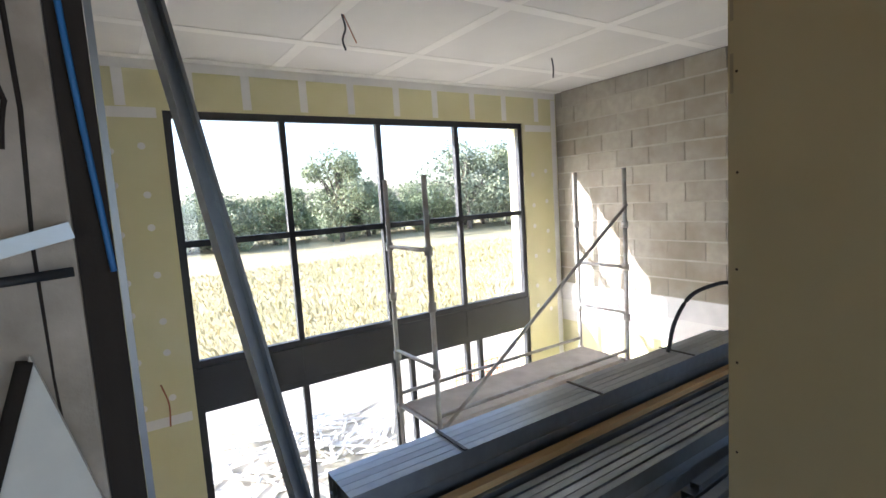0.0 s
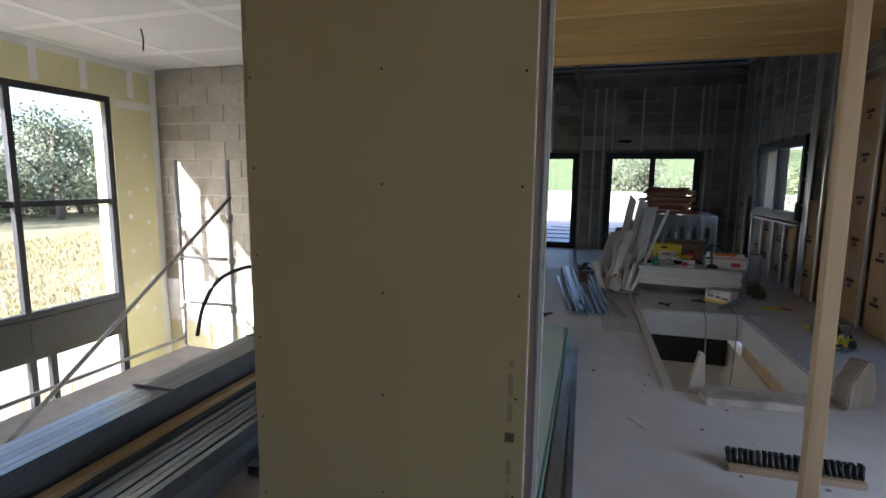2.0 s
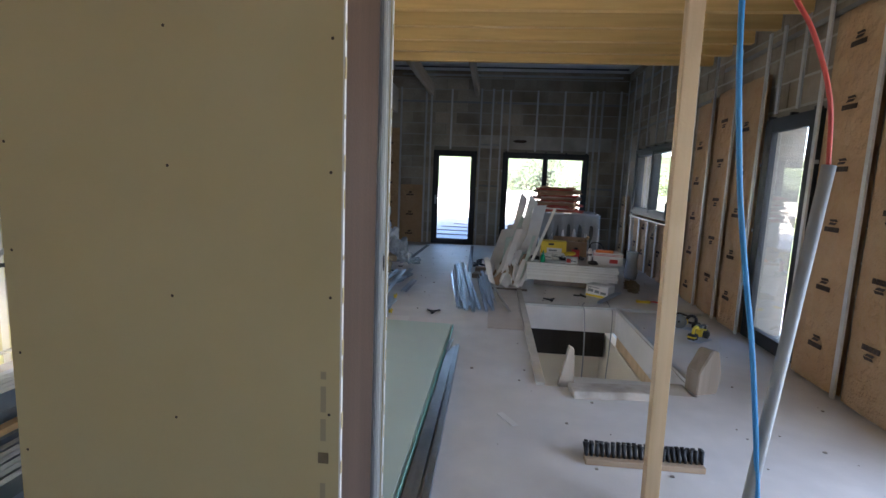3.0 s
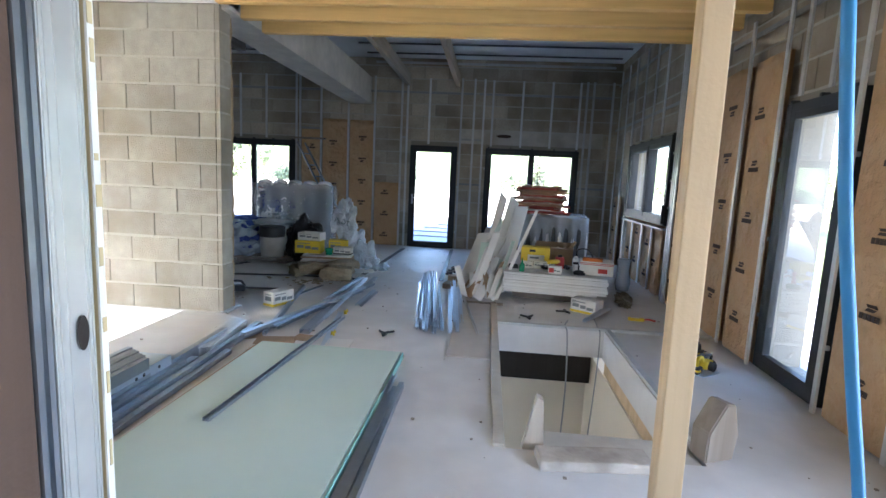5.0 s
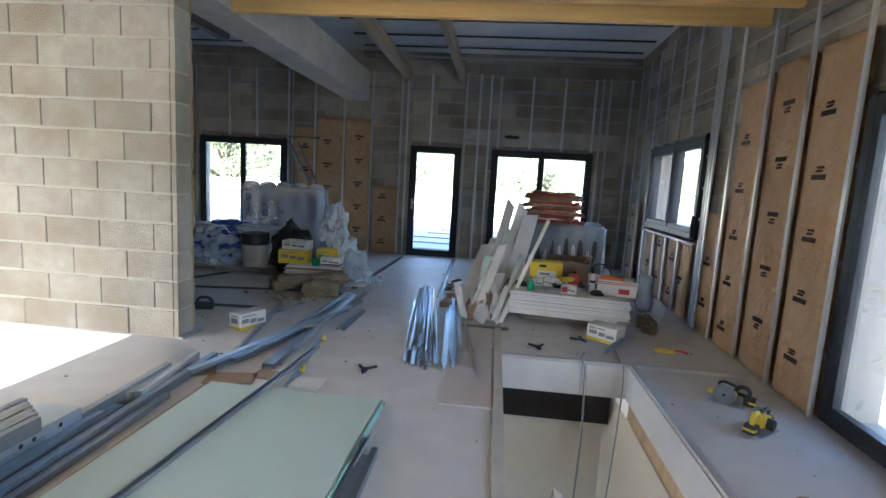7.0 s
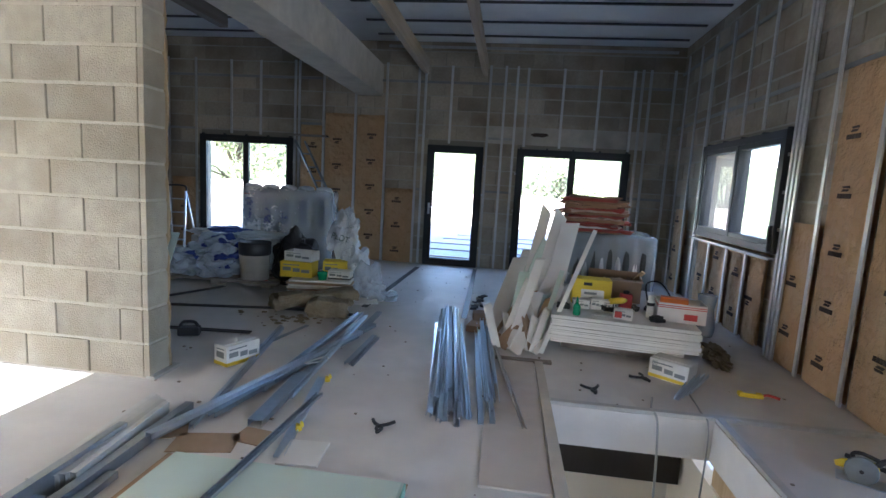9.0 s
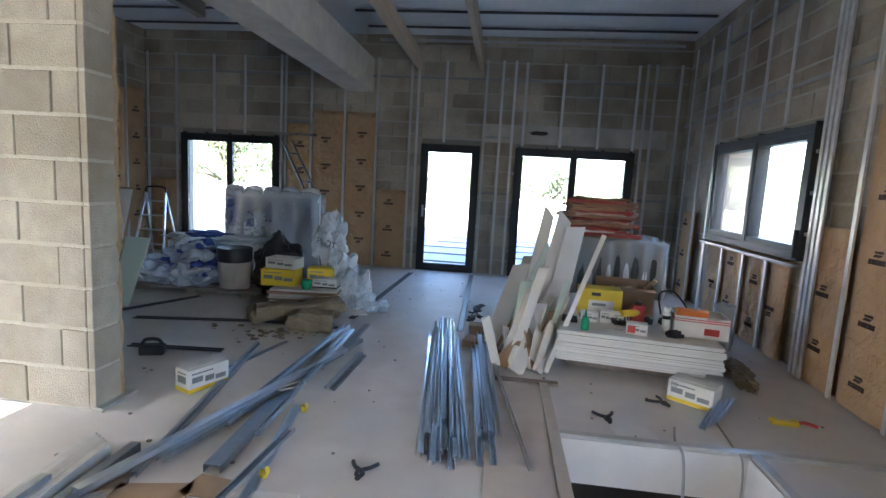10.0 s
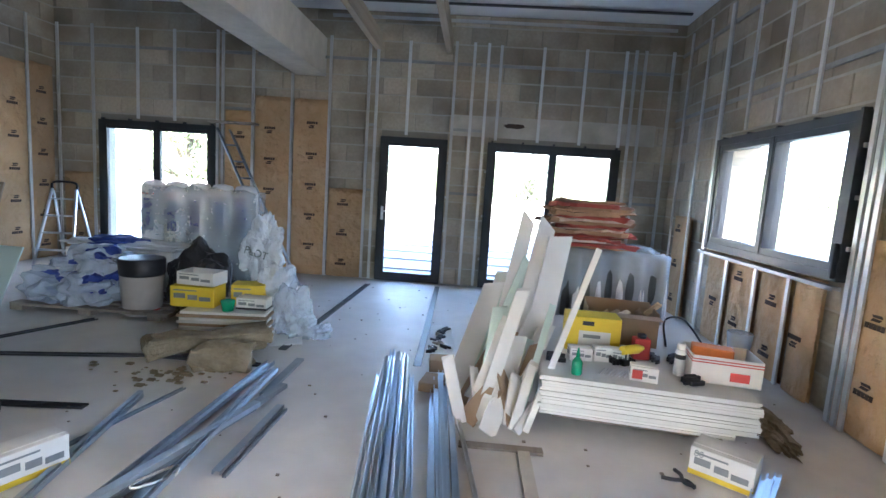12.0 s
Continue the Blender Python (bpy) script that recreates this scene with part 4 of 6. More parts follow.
M_ORANGE = material("orange_plastic", (0.75, 0.20, 0.03), 0.5, grain=20, vary=0.1)
M_BLACKPL = material("black_plastic", (0.025, 0.025, 0.028), 0.45, grain=30, vary=0.25, bump=0.1)
M_BLUEPL = material("blue_print", (0.03, 0.06, 0.28), 0.5, grain=15, vary=0.15)
M_GREENPL = material("green_glass_plastic", (0.02, 0.30, 0.14), 0.25, grain=15, vary=0.1)
M_SACK = material("paper_sack", (0.33, 0.19, 0.11), 0.8, grain=10, vary=0.15, bump=0.5, bump_scale=15, per_object=0.12)
M_FILM = film("clear_film", (0.72, 0.78, 0.84), 0.42)
M_FILM_WHITE = film("white_film", (0.74, 0.77, 0.80), 0.9, 0.35)
M_SACKFILM = film("sack_film", (0.60, 0.67, 0.78), 0.62, 0.25)
M_BAGFILM = film("bag_film", (0.74, 0.79, 0.84), 0.7, 0.25)
M_WOOL = material("mineral_wool", (0.24, 0.195, 0.125), 1.0, grain=35, vary=0.3, bump=0.9, bump_scale=60, stain=(0.36, 0.31, 0.22), stain_scale=8)
M_WHITEBOARD = material("white_board", (0.74, 0.73, 0.70), 0.85, grain=5, vary=0.05, bump=0.04, stain=(0.66, 0.63, 0.58), stain_scale=3, per_object=0.05)


def profile(p, q, width=0.048, depth=0.03, mat=None, up=(0, 0, 1), web_up=False, label="galvanised steel profile lying on the floor", group="loose steel profiles", name="steel_profile"):
    m, length = between(p, q, up)
    bm = channel_bm(length, width, depth)
    if web_up:
        for v in bm.verts:
            v.co.z = depth - v.co.z
    return thing(name, label, "profile", group, m=m, bm=bm, mat=mat or M_GALV)


# The stack along the floor edge: bundles of narrow studs on edge, and wide rails.
for i in range(5):
    for k in range(2):
        x = -2.47 + 0.047 * i
        profile((x, -0.72, 0.227 + 0.09 * k), (x + 0.005, 2.25 + 0.02 * i, 0.227 + 0.09 * k), 0.044, 0.088, M_STEEL, web_up=True, label="steel stud in a strapped bundle", group="bundled steel studs")
for i in range(3):
    profile((-2.45 + 0.09 * i, -0.70, 0.001), (-2.45 + 0.09 * i, 2.9, 0.001), 0.085, 0.111, M_STEEL, label="wide steel stud at the bottom of the stack", group="stacked steel rails")
    profile((-2.45 + 0.09 * i, -0.66, 0.113), (-2.45 + 0.09 * i, 2.8, 0.113), 0.085, 0.111, M_STEEL, web_up=True, label="wide steel stud in the stack", group="stacked steel rails")
for y in (-0.18, 0.72, 1.62):
    strap = thing("strap", "dark strap round the bundle of studs", "strap", "straps", bm=box_bm(-2.497, -2.255, y - 0.009, y + 0.009, 0.408, 0.412), mat=M_BLACKPL)
batten = thing("timber_batten", "pale timber batten lying on the steel", "timber", bm=box_bm(-2.215, -2.165, -0.5, 2.5, 0.252, 0.285, bevel=0.003), mat=wood("batten_timber", (0.55, 0.36, 0.16), (0.42, 0.25, 0.10), along="Y"))
for k in range(2):
    profile((-2.19, -0.6, 0.001 + 0.125 * k), (-2.19, 2.75, 0.001 + 0.125 * k), 0.08, 0.122, M_STEEL, web_up=True, label="wide steel stud under the batten", group="stacked steel rails")
for i in range(6):
    x = -2.105 + 0.045 * i
    profile((x, -0.55 + 0.03 * i, 0.161 - 0.004 * (i % 2)), (x, 2.98 - 0.03 * i, 0.161 - 0.004 * (i % 2)), 0.036, 0.075, M_STEEL, web_up=True, label="pale steel stud on edge in the stack", group="bundled steel studs")
for k in range(2):
    st = profile((-2.0, -0.5 + 0.04 * k, 0.001 + 0.08 * k), (-2.0, 3.12 - 0.03 * k, 0.001 + 0.08 * k), 0.23, 0.078, M_GALV, web_up=True, label="wide punched steel rail in the stack", group="stacked steel rails")
    for y in (3.2, 3.27, 3.42):
        part("hole", tube_bm([(0.1135, y, 0.04), (0.1165, y, 0.04)], 0.012, 10), M_BLACKPL, st, "dark punched hole")
for x, z0, w, h, ya, yb in ((-1.80, 0.001, 0.07, 0.055, 0.75, 3.35), (-1.72, 0.001, 0.05, 0.06, 0.75, 4.30), (-1.795, 0.058, 0.045, 0.03, 0.8, 3.2), (-1.87, 0.001, 0.045, 0.11, 1.6, 3.9), (-1.66, 0.001, 0.05, 0.035, 0.75, 3.6)):
    profile((x, ya, z0), (x - 0.10 * (yb - ya) / 3.4, yb, z0), w, h, M_STEEL, web_up=True, label="long galvanised steel rail on the floor beside the boards")
thin = profile((-2.42, 1.0, 0.30), (-2.40, 3.02, 0.36), 0.05, 0.05, M_STEEL, label="thin steel angle lying across the stack")
cardstrip = thing("cardboard_strip", "brown cardboard strip under the boards", "cardboard", bm=box_bm(-1.635, -0.36, 0.80, 3.84, 0.001, 0.006), mat=M_CARD)
boards = thing("board_stack", "stack of pale green moisture-resistant plasterboards", "board stack", m=pose(-0.975, 2.28, 0.007, 0, 0, -0.6))
for k in range(4):
    b_ = part("plasterboard", box_bm(-0.6 + 0.004 * k, 0.6 - 0.006 * k, -1.5, 1.5 + 0.012 * math.sin(k * 4), k * 0.0135, k * 0.0135 + 0.0128, bevel=0.002), M_GREEN, boards)
part("edge_paper", box_bm(0.594, 0.602, -1.49, 1.49, 0.0, 0.051), M_GREENEDGE, boards, "tinted green edges")
loose = profile((-1.24, 2.42, 0.063), (-1.10, 4.58, 0.063), 0.042, 0.02, M_STEEL, label="steel profile lying across the green boards")
for i in range(3):
    profile((-0.355 + 0.035 * i + (0.02 if i == 2 else 0), 0.95, 0.001), (-0.335 + 0.03 * i, 3.05 + 0.08 * i, 0.001), 0.034, 0.045, M_STEEL, web_up=True, label="steel profile lying beside the green boards")
bright_end = profile((-0.345, 3.0, 0.05), (-0.335, 3.28, 0.055), 0.03, 0.02, M_GALV, label="short bright steel offcut on the boards")

# ---- loose profiles beyond the boards ----
SEG = [((-2.06, 6.06), (-1.68, 4.10), 0.030, 0.028), ((-2.03, 6.02), (-1.70, 4.3), 0.030, 0.028), ((-1.23, 5.94), (-1.76, 3.86), 0.048, 0.03), ((-1.28, 6.0), (-1.80, 3.92), 0.048, 0.03),
       ((-1.20, 6.3), (-1.62, 4.2), 0.05, 0.03), ((-1.34, 6.5), (-1.25, 4.47), 0.03, 0.03), ((-1.40, 6.6), (-1.36, 4.5), 0.05, 0.028), ((-1.46, 6.7), (-1.52, 4.6), 0.06, 0.03), ((-1.13, 6.06), (-1.15, 5.30), 0.045, 0.02), ((-1.08, 6.02), (-1.10, 5.28), 0.02, 0.02),
       ((-1.38, 4.98), (-1.35, 4.21), 0.09, 0.04), ((-1.24, 5.0), (-1.07, 3.93), 0.06, 0.012), ((-1.30, 6.9), (-1.30, 6.2), 0.06, 0.02), ((-1.85, 6.2), (-2.02, 5.35), 0.03, 0.012)]
for i, (a, b, w, h) in enumerate(SEG):
    z = 0.002 + 0.029 * ((i * 7) % 3 if i in (2, 3, 4, 5, 6, 7) else 0)
    profile((*a, z), (*b, z + (0.012 if i in (3, 5) else 0)), w, h, M_GALV if i % 3 == 2 else M_STEEL, web_up=i % 2 == 0)
for i in range(5):
    profile((-1.98 + 0.035 * i, 3.40 + 0.02 * i, 0.002), (-2.06 + 0.035 * i, 4.30 - 0.02 * i, 0.002), 0.033, 0.085, M_GALV_DULL, web_up=True, label="steel track in a small strapped stack", group="bundled steel studs")
strap_w = thing("strap", "white plastic strap loop on the floor", "strap", "straps", bm=tube_bm(curve_points([(-1.27, 5.1, 0.09), (-1.36, 5.0, 0.10), (-1.40, 5.1, 0.07), (-1.3, 5.22, 0.08), (-1.24, 5.12, 0.10)]), 0.006), mat=M_WHITEBOX)
for c, w, d, a in (((-1.52, 3.98), 0.34, 0.2, 12), ((-1.30, 4.1), 0.2, 0.16, -8), ((-1.86, 4.08), 0.3, 0.3, 30)):
    thing("cardboard_piece", "flat brown cardboard piece on the floor", "cardboard", "cardboard pieces", m=pose(*c, 0.001, 0, 0, a), bm=box_bm(-w / 2, w / 2, -d / 2, d / 2, 0, 0.004), mat=M_CARD)
plate = thing("board_piece", "grey plasterboard offcut on the floor", "board", m=pose(-0.96, 3.99, 0.001, 0, 0, 4), bm=box_bm(-0.11, 0.11, -0.12, 0.12, 0, 0.013, bevel=0.002), mat=M_WHITEBOARD)
for c in ((-1.18, 4.95), (-1.09, 4.23)):
    thing("yellow_marker", "small yellow plastic stub on the floor", "marker", "yellow stubs", m=pose(*c, 0.0), bm=tube_bm([(0, 0, 0.001), (0, 0, 0.03), (0.02, 0, 0.04)], 0.02, 8), mat=M_YELLOW)

# Two fans of profiles in the middle of the floor.
rnd = random.Random(11)
for i in range(9):
    a = (-0.41 + 0.036 * i, 4.48 + 0.06 * (i % 3) + (0.45 if i == 0 else 0), 0.002 + 0.02 * (i % 2))
    b = (-0.62 + 0.03 * i, 6.72 + rnd.uniform(-0.14, 0.12), 0.004 + 0.05 * ((i * 5) % 4))
    profile(a, b, 0.034, 0.028, M_GALV, (0.7 * math.sin(i * 2.4), 0, 1), i % 2 == 1, label="bright galvanised steel stud in a loose pile", group="loose pile of studs")
for i in range(5):
    a = (-0.04 + 0.024 * i, 4.55 + 0.16 * ((i * 2) % 3), 0.002 + 0.015 * (i % 2))
    b = (-0.21 + 0.03 * i, 6.70 + rnd.uniform(-0.08, 0.08), 0.004 + 0.04 * (i % 3))
    profile(a, b, 0.036, 0.028, M_GALV, label="bright galvanised steel stud in a loose pile", group="loose pile of studs")
profile((0.23, 4.54, 0.002), (-0.05, 6.45, 0.03), 0.025, 0.02, M_GALV_DULL, label="thin dark steel profile beside the pile", group="loose pile of studs")
for i in range(4):
    a = (-0.36 + 0.05 * i, 4.72 + 0.09 * (i % 3), 0.052 + 0.01 * (i % 2))
    b = (-0.58 + 0.045 * i, 6.76 + 0.06 * (i % 3), 0.13 + 0.035 * (i % 2))
    profile(a, b, 0.034, 0.028, M_GALV, (0.8 * math.cos(i * 2.0), 0, 1), i % 2 == 0, label="bright galvanised steel stud on top of a loose pile", group="loose pile of studs")

# ---- floor tracks ----
for p, q in (((-3.56, 6.48), (-2.39, 6.72)), ((-3.03, 5.75), (-2.25, 5.83)), ((-3.9, 6.6), (-3.5, 7.5)), ((-1.53, 7.1), (-1.44, 10.1)), ((-0.36, 7.0), (-0.45, 10.3)), ((-2.4, 6.72), (-1.56, 6.72))):
    profile((*p, 0.001), (*q, 0.001), 0.065, 0.012, M_RAIL, label="dark steel floor track", group="floor tracks", name="floor_track")
patch = thing("floor_patch", "flat grey board laid flush on the floor", "board", bm=box_bm(-0.02, 0.345, 3.9, 5.76, 0.001, 0.012, bevel=0.002), mat=material("worn_floor_board", (0.53, 0.47, 0.41), 0.7, grain=7, vary=0.14, bump=0.1, bump_scale=50, stain=(0.60, 0.565, 0.52), stain_scale=2.2))
patch2 = thing("edge_batten", "grey timber batten on the floor", "timber", bm=box_bm(0.02, 0.5, 5.765, 5.83, 0.001, 0.02), mat=M_OLDWOOD)


# ---- cartons ----
def carton(m, w, d, h, body, band, label, open_top=False, marks=True, lid=None):
    """A printed carton in local x, y, z, standing on z=0."""
    c = thing("carton", label, "box", "cartons", m=m)
    if open_top:
        bm = box_bm(-w / 2, w / 2, -d / 2, -d / 2 + 0.005, 0, h)
        box_bm(-w / 2, w / 2, d / 2 - 0.005, d / 2, 0, h, bm)
        box_bm(-w / 2, -w / 2 + 0.005, -d / 2 + 0.005, d / 2 - 0.005, 0, h, bm)
        box_bm(w / 2 - 0.005, w / 2, -d / 2 + 0.005, d / 2 - 0.005, 0, h, bm)
        box_bm(-w / 2, w / 2, -d / 2, d / 2, 0, 0.006, bm)
        part("body", bm, body, c)
    else:
        part("body", box_bm(-w / 2, w / 2, -d / 2, d / 2, 0, h, bevel=0.004), body, c)
        part("flap", box_bm(-w / 2 + 0.004, w / 2 - 0.004, -0.004 - d / 4, d / 4, h + 0.0005, h + 0.004), body, c)
    if band:
        part("band", box_bm(-w / 2 - 0.0015, w / 2 + 0.0015, -d / 2 - 0.0015, d / 2 + 0.0015, 0.004, h * 0.2), band, c, "coloured band round the foot")
    if marks:
        for k, (x0, x1, z0, z1) in enumerate(((-0.42, -0.16, 0.42, 0.66), (-0.1, 0.12, 0.36, 0.60), (0.16, 0.42, 0.32, 0.52), (-0.42, 0.1, 0.78, 0.84))):
            part("print_mark", box_bm(x0 * w, x1 * w, -d / 2 - 0.002, -d / 2, z0 * h, z1 * h), M_GREYPRINT, c)
        for z0, z1 in ((0.4, 0.7), (0.8, 0.85)):
            part("print_mark", box_bm(-w / 2 - 0.002, -w / 2, -d * 0.3, d * 0.3, z0 * h, z1 * h), M_GREYPRINT, c)
    return c


carton(pose(-2.0, 5.16, 0, 0, 0, 66), 0.30, 0.15, 0.16, M_WHITEBOX, M_YELLOW, "white screw carton with yellow foot on the floor")
box_r = carton(pose(1.468, 5.73, 0.001, 0, 0, -38), 0.31, 0.2, 0.16, M_WHITEBOX, M_YELLOW, "white screw carton with yellow foot beside tools")

# ---- the white board stack with its clutter ----
STK = pose(0.50, 6.07, 0, 0, 0, -7.5)
stack = thing("white_board_stack", "stack of white plasterboards raised on battens", "board stack", m=STK)
for i in range(3):
    part("batten", box_bm(0.1, 1.15, 0.25 + 0.75 * i, 0.33 + 0.75 * i, 0.0, 0.118), M_OLDWOOD, stack)
rnd = random.Random(5)
for k in range(15):
    dx, dy = rnd.uniform(-0.012, 0.012), rnd.uniform(-0.012, 0.012)
    part("plasterboard", box_bm(dx, 1.24 + dx - (0.12 if k < 2 else 0), dy, 2.1 + dy, 0.12 + k * 0.0165, 0.12 + k * 0.0165 + 0.0158, bevel=0.0015), M_WHITEBOARD, stack)
TOP = 0.12 + 15 * 0.0165 - 0.001


def on_stack(x, y, rz=0):
    return Matrix.Translation((x, y, TOP)) @ pose(0, 0, 0, 0, 0, rz)


wb = carton(on_stack(1.66, 6.30, -10), 0.40, 0.30, 0.17, M_WHITEBOX, None, "open white carton with red stripes full of parts", True, False)
for z in (0.128, 0.145):
    part("stripe", box_bm(-0.2015, 0.2015, -0.1515, -0.150, z, z + 0.007), M_REDPAINT, wb)
    part("stripe", box_bm(-0.2015, -0.200, -0.150, 0.150, z, z + 0.007), M_REDPAINT, wb)
part("label", box_bm(0.02, 0.13, -0.152, -0.150, 0.03, 0.085), M_REDPAINT, wb, "red printed label")
ob_ = thing("orange_case", "orange plastic case lying in the carton", "case", m=on_stack(1.62, 6.34, -18), bm=box_bm(-0.12, 0.12, -0.06, 0.06, 0.008, 0.19, bevel=0.01), mat=M_ORANGE)
yb = thing("yellow_box", "yellow box with a white label", "box", m=on_stack(0.93, 6.72, -4))
part("body", box_bm(-0.19, 0.19, -0.11, 0.11, 0, 0.25, bevel=0.006), M_YELLOW, yb)
part("label", box_bm(-0.10, 0.12, -0.112, -0.110, 0.04, 0.15), M_WHITEBOX, yb, "white printed label")
part("print_mark", box_bm(-0.07, 0.05, -0.1135, -0.112, 0.10, 0.125), M_GREYPRINT, yb)
part("handle_slot", box_bm(-0.08, 0.0, -0.112, -0.110, 0.19, 0.22), M_BLACKPL, yb)
for x, y, w, d, h in ((0.80, 6.46, 0.15, 0.10, 0.085), (0.95, 6.47, 0.12, 0.09, 0.10), (1.06, 6.45, 0.11, 0.10, 0.095), (1.13, 6.16, 0.16, 0.10, 0.09)):
    c = carton(on_stack(x, y - 0.02, -6 + 10 * math.sin(x * 9)), w, d, h, M_WHITEBOX, None, "small white carton of fixings", False, True)
part("label", box_bm(-0.07, -0.01, -0.0535, -0.0522, 0.015, 0.07), M_REDPAINT, c, "red label")


def lathe_bm(profile_pts, sides=14):
    bm = bmesh.new()
    rings = [[bm.verts.new((r * math.cos(2 * math.pi * k / sides), r * math.sin(2 * math.pi * k / sides), z)) for k in range(sides)] for r, z in profile_pts]
    for a, b in zip(rings, rings[1:]):
        for k in range(sides):
            bm.faces.new((a[k], a[(k + 1) % sides], b[(k + 1) % sides], b[k])).smooth = True
    bm.faces.new(rings[0][::-1])
    bm.faces.new(rings[-1])
    return bm


can = thing("spray_can", "white aerosol can with dark band and cap", "can", m=on_stack(1.40, 6.28))
part("body", lathe_bm([(0.03, 0), (0.033, 0.004), (0.033, 0.15), (0.026, 0.17)]), M_WHITEBOX, can)
part("band", lathe_bm([(0.0335, 0.11), (0.0335, 0.14)]), M_BLACKPL, can)
part("cap", lathe_bm([(0.024, 0.171), (0.026, 0.174), (0.026, 0.20), (0.02, 0.21)]), M_WHITEBOX, can, "white cap")
tin = thing("red_tin", "red metal canister with a dark lid", "can", m=on_stack(1.24, 6.55))
part("body", box_bm(-0.055, 0.055, -0.04, 0.04, 0, 0.15, bevel=0.008), M_REDPAINT, tin)
part("lid", lathe_bm([(0.03, 0.151), (0.03, 0.175), (0.02, 0.18)]), M_BLACKPL, tin)
btl = thing("green_bottle", "green plastic glue bottle", "bottle", m=on_stack(0.72, 6.13))
part("body", lathe_bm([(0.03, 0), (0.034, 0.01), (0.034, 0.08), (0.014, 0.11)]), M_GREENPL, btl)
part("nozzle", lathe_bm([(0.012, 0.11), (0.012, 0.13), (0.004, 0.17)]), M_GREENPL, btl)
drill = thing("cordless_drill", "black and yellow cordless drill", "drill", m=on_stack(1.14, 6.42, 30))
part("body", tube_bm([(-0.09, 0, 0.10), (0.05, 0, 0.10), (0.10, 0, 0.10)], 0.03, 10, radii=[0.03, 0.032, 0.016]), M_YELLOW, drill)
part("grip", box_bm(-0.07, -0.03, -0.017, 0.017, 0.02, 0.09, bevel=0.008), M_BLACKPL, drill)
part("battery", box_bm(-0.10, 0.01, -0.035, 0.035, 0.0, 0.04, bevel=0.008), M_BLACKPL, drill)
for x, y, r in ((1.0, 6.6, 10), (1.04, 6.40, 50), (1.42, 6.12, 20), (1.33, 6.5, 70), (0.62, 6.35, 0), (1.47, 6.52, 40)):
    cl = bmesh.new()
    for k in range(5):
        box_bm(-0.05 + 0.02 * math.sin(k * 3 + x), 0.05 + 0.02 * math.cos(k * 2), -0.03 + 0.012 * k, -0.01 + 0.012 * k, 0.004 * k, 0.03 + 0.006 * k, cl, bevel=0.004)
    thing("hand_tool", "dark heap of hand tools", "tool", "tools on the boards", m=on_stack(x, y, r), bm=cl, mat=M_BLACKPL)
for k in range(9):
    thing("fixing_rod", "thin grey fixing rod on the boards", "rod", "fixing rods", m=on_stack(0.90 + 0.025 * k, 6.22 - 0.005 * k, 60 + 4 * math.sin(k)), bm=tube_bm([(-0.06, 0, 0.004), (0.06, 0, 0.004)], 0.0035, 6), mat=M_GALV_DULL)
ccart = thing("open_carton", "open brown cardboard carton full of offcuts", "box", m=on_stack(1.22, 7.05, -8))
bm = box_bm(-0.26, 0.26, -0.2, -0.194, 0, 0.24)
box_bm(-0.26, 0.26, 0.194, 0.2, 0, 0.27, bm)
box_bm(-0.26, -0.254, -0.194, 0.194, 0, 0.26, bm)
box_bm(0.254, 0.26, -0.194, 0.194, 0, 0.26, bm)
box_bm(-0.26, 0.26, -0.2, 0.2, 0, 0.005, bm)
part("body", bm, M_CARD, ccart)
part("flap", box_bm(-0.26, 0.26, -0.33, -0.20, 0.236, 0.24), M_CARD, ccart)
for k in range(5):
    part("offcut", box_bm(-0.16, 0.02, -0.02, 0.02, 0, 0.02), M_CARD if k % 2 else M_POST, ccart, m=pose(-0.1 + 0.08 * k, -0.05 + 0.03 * k, 0.2, 10 * k, -40 + 20 * k, 30 * k))
blade = thing("metal_hoop", "bent dark metal handle on the boards", "handle", bm=tube_bm(curve_points([(1.55, 6.9, TOP), (1.52, 6.9, TOP + 0.2), (1.66, 6.92, TOP + 0.22), (1.72, 6.7, TOP + 0.10), (1.74, 6.62, TOP)]), 0.008), mat=M_BLACKPL)
pbag = thing("clear_bag", "small clear plastic bag standing on the floor", "bag", m=pose(2.25, 7.2, 0), bm=lathe_bm([(0.09, 0), (0.11, 0.1), (0.08, 0.3), (0.1, 0.45)], 9), mat=M_FILM)


# ---- crumpled and rounded things ----
def blob_bm(rx, ry, rz, seed, rough=0.18, sub=4, flat=True, freq=2.2, crumple=0.0):
    bm = bmesh.new()
    bmesh.ops.create_icosphere(bm, subdivisions=sub, radius=1)
    for v in bm.verts:
        d = v.co.normalized()
        n = noise.noise(d * freq + Vector((seed * 7.1, seed * 3.3, 0)))
        r = noise.multi_fractal(d * freq * 2.2 + Vector((0, seed * 5.0, 0)), 0.8, 2.0, 4) - 1
        k = 1 + rough * (n * 1.2 + abs(r) * 0.35 - 0.1)
        p = Vector((d.x * rx, d.y * ry, d.z * rz)) * k
        if flat:
            p.z = max(p.z, -rz * 0.55)
        v.co = p
    for f in bm.faces:
        f.smooth = sub > 3 and not crumple
    if crumple:
        r_ = random.Random(int(seed * 10))
        k_ = min(rx, ry, rz) * crumple
        for v in bm.verts:
            v.co += Vector((r_.gauss(0, k_), r_.gauss(0, k_), r_.gauss(0, k_ * 0.7)))
    zmin = min(v.co.z for v in bm.verts)
    for v in bm.verts:
        v.co.z -= zmin
    return bm


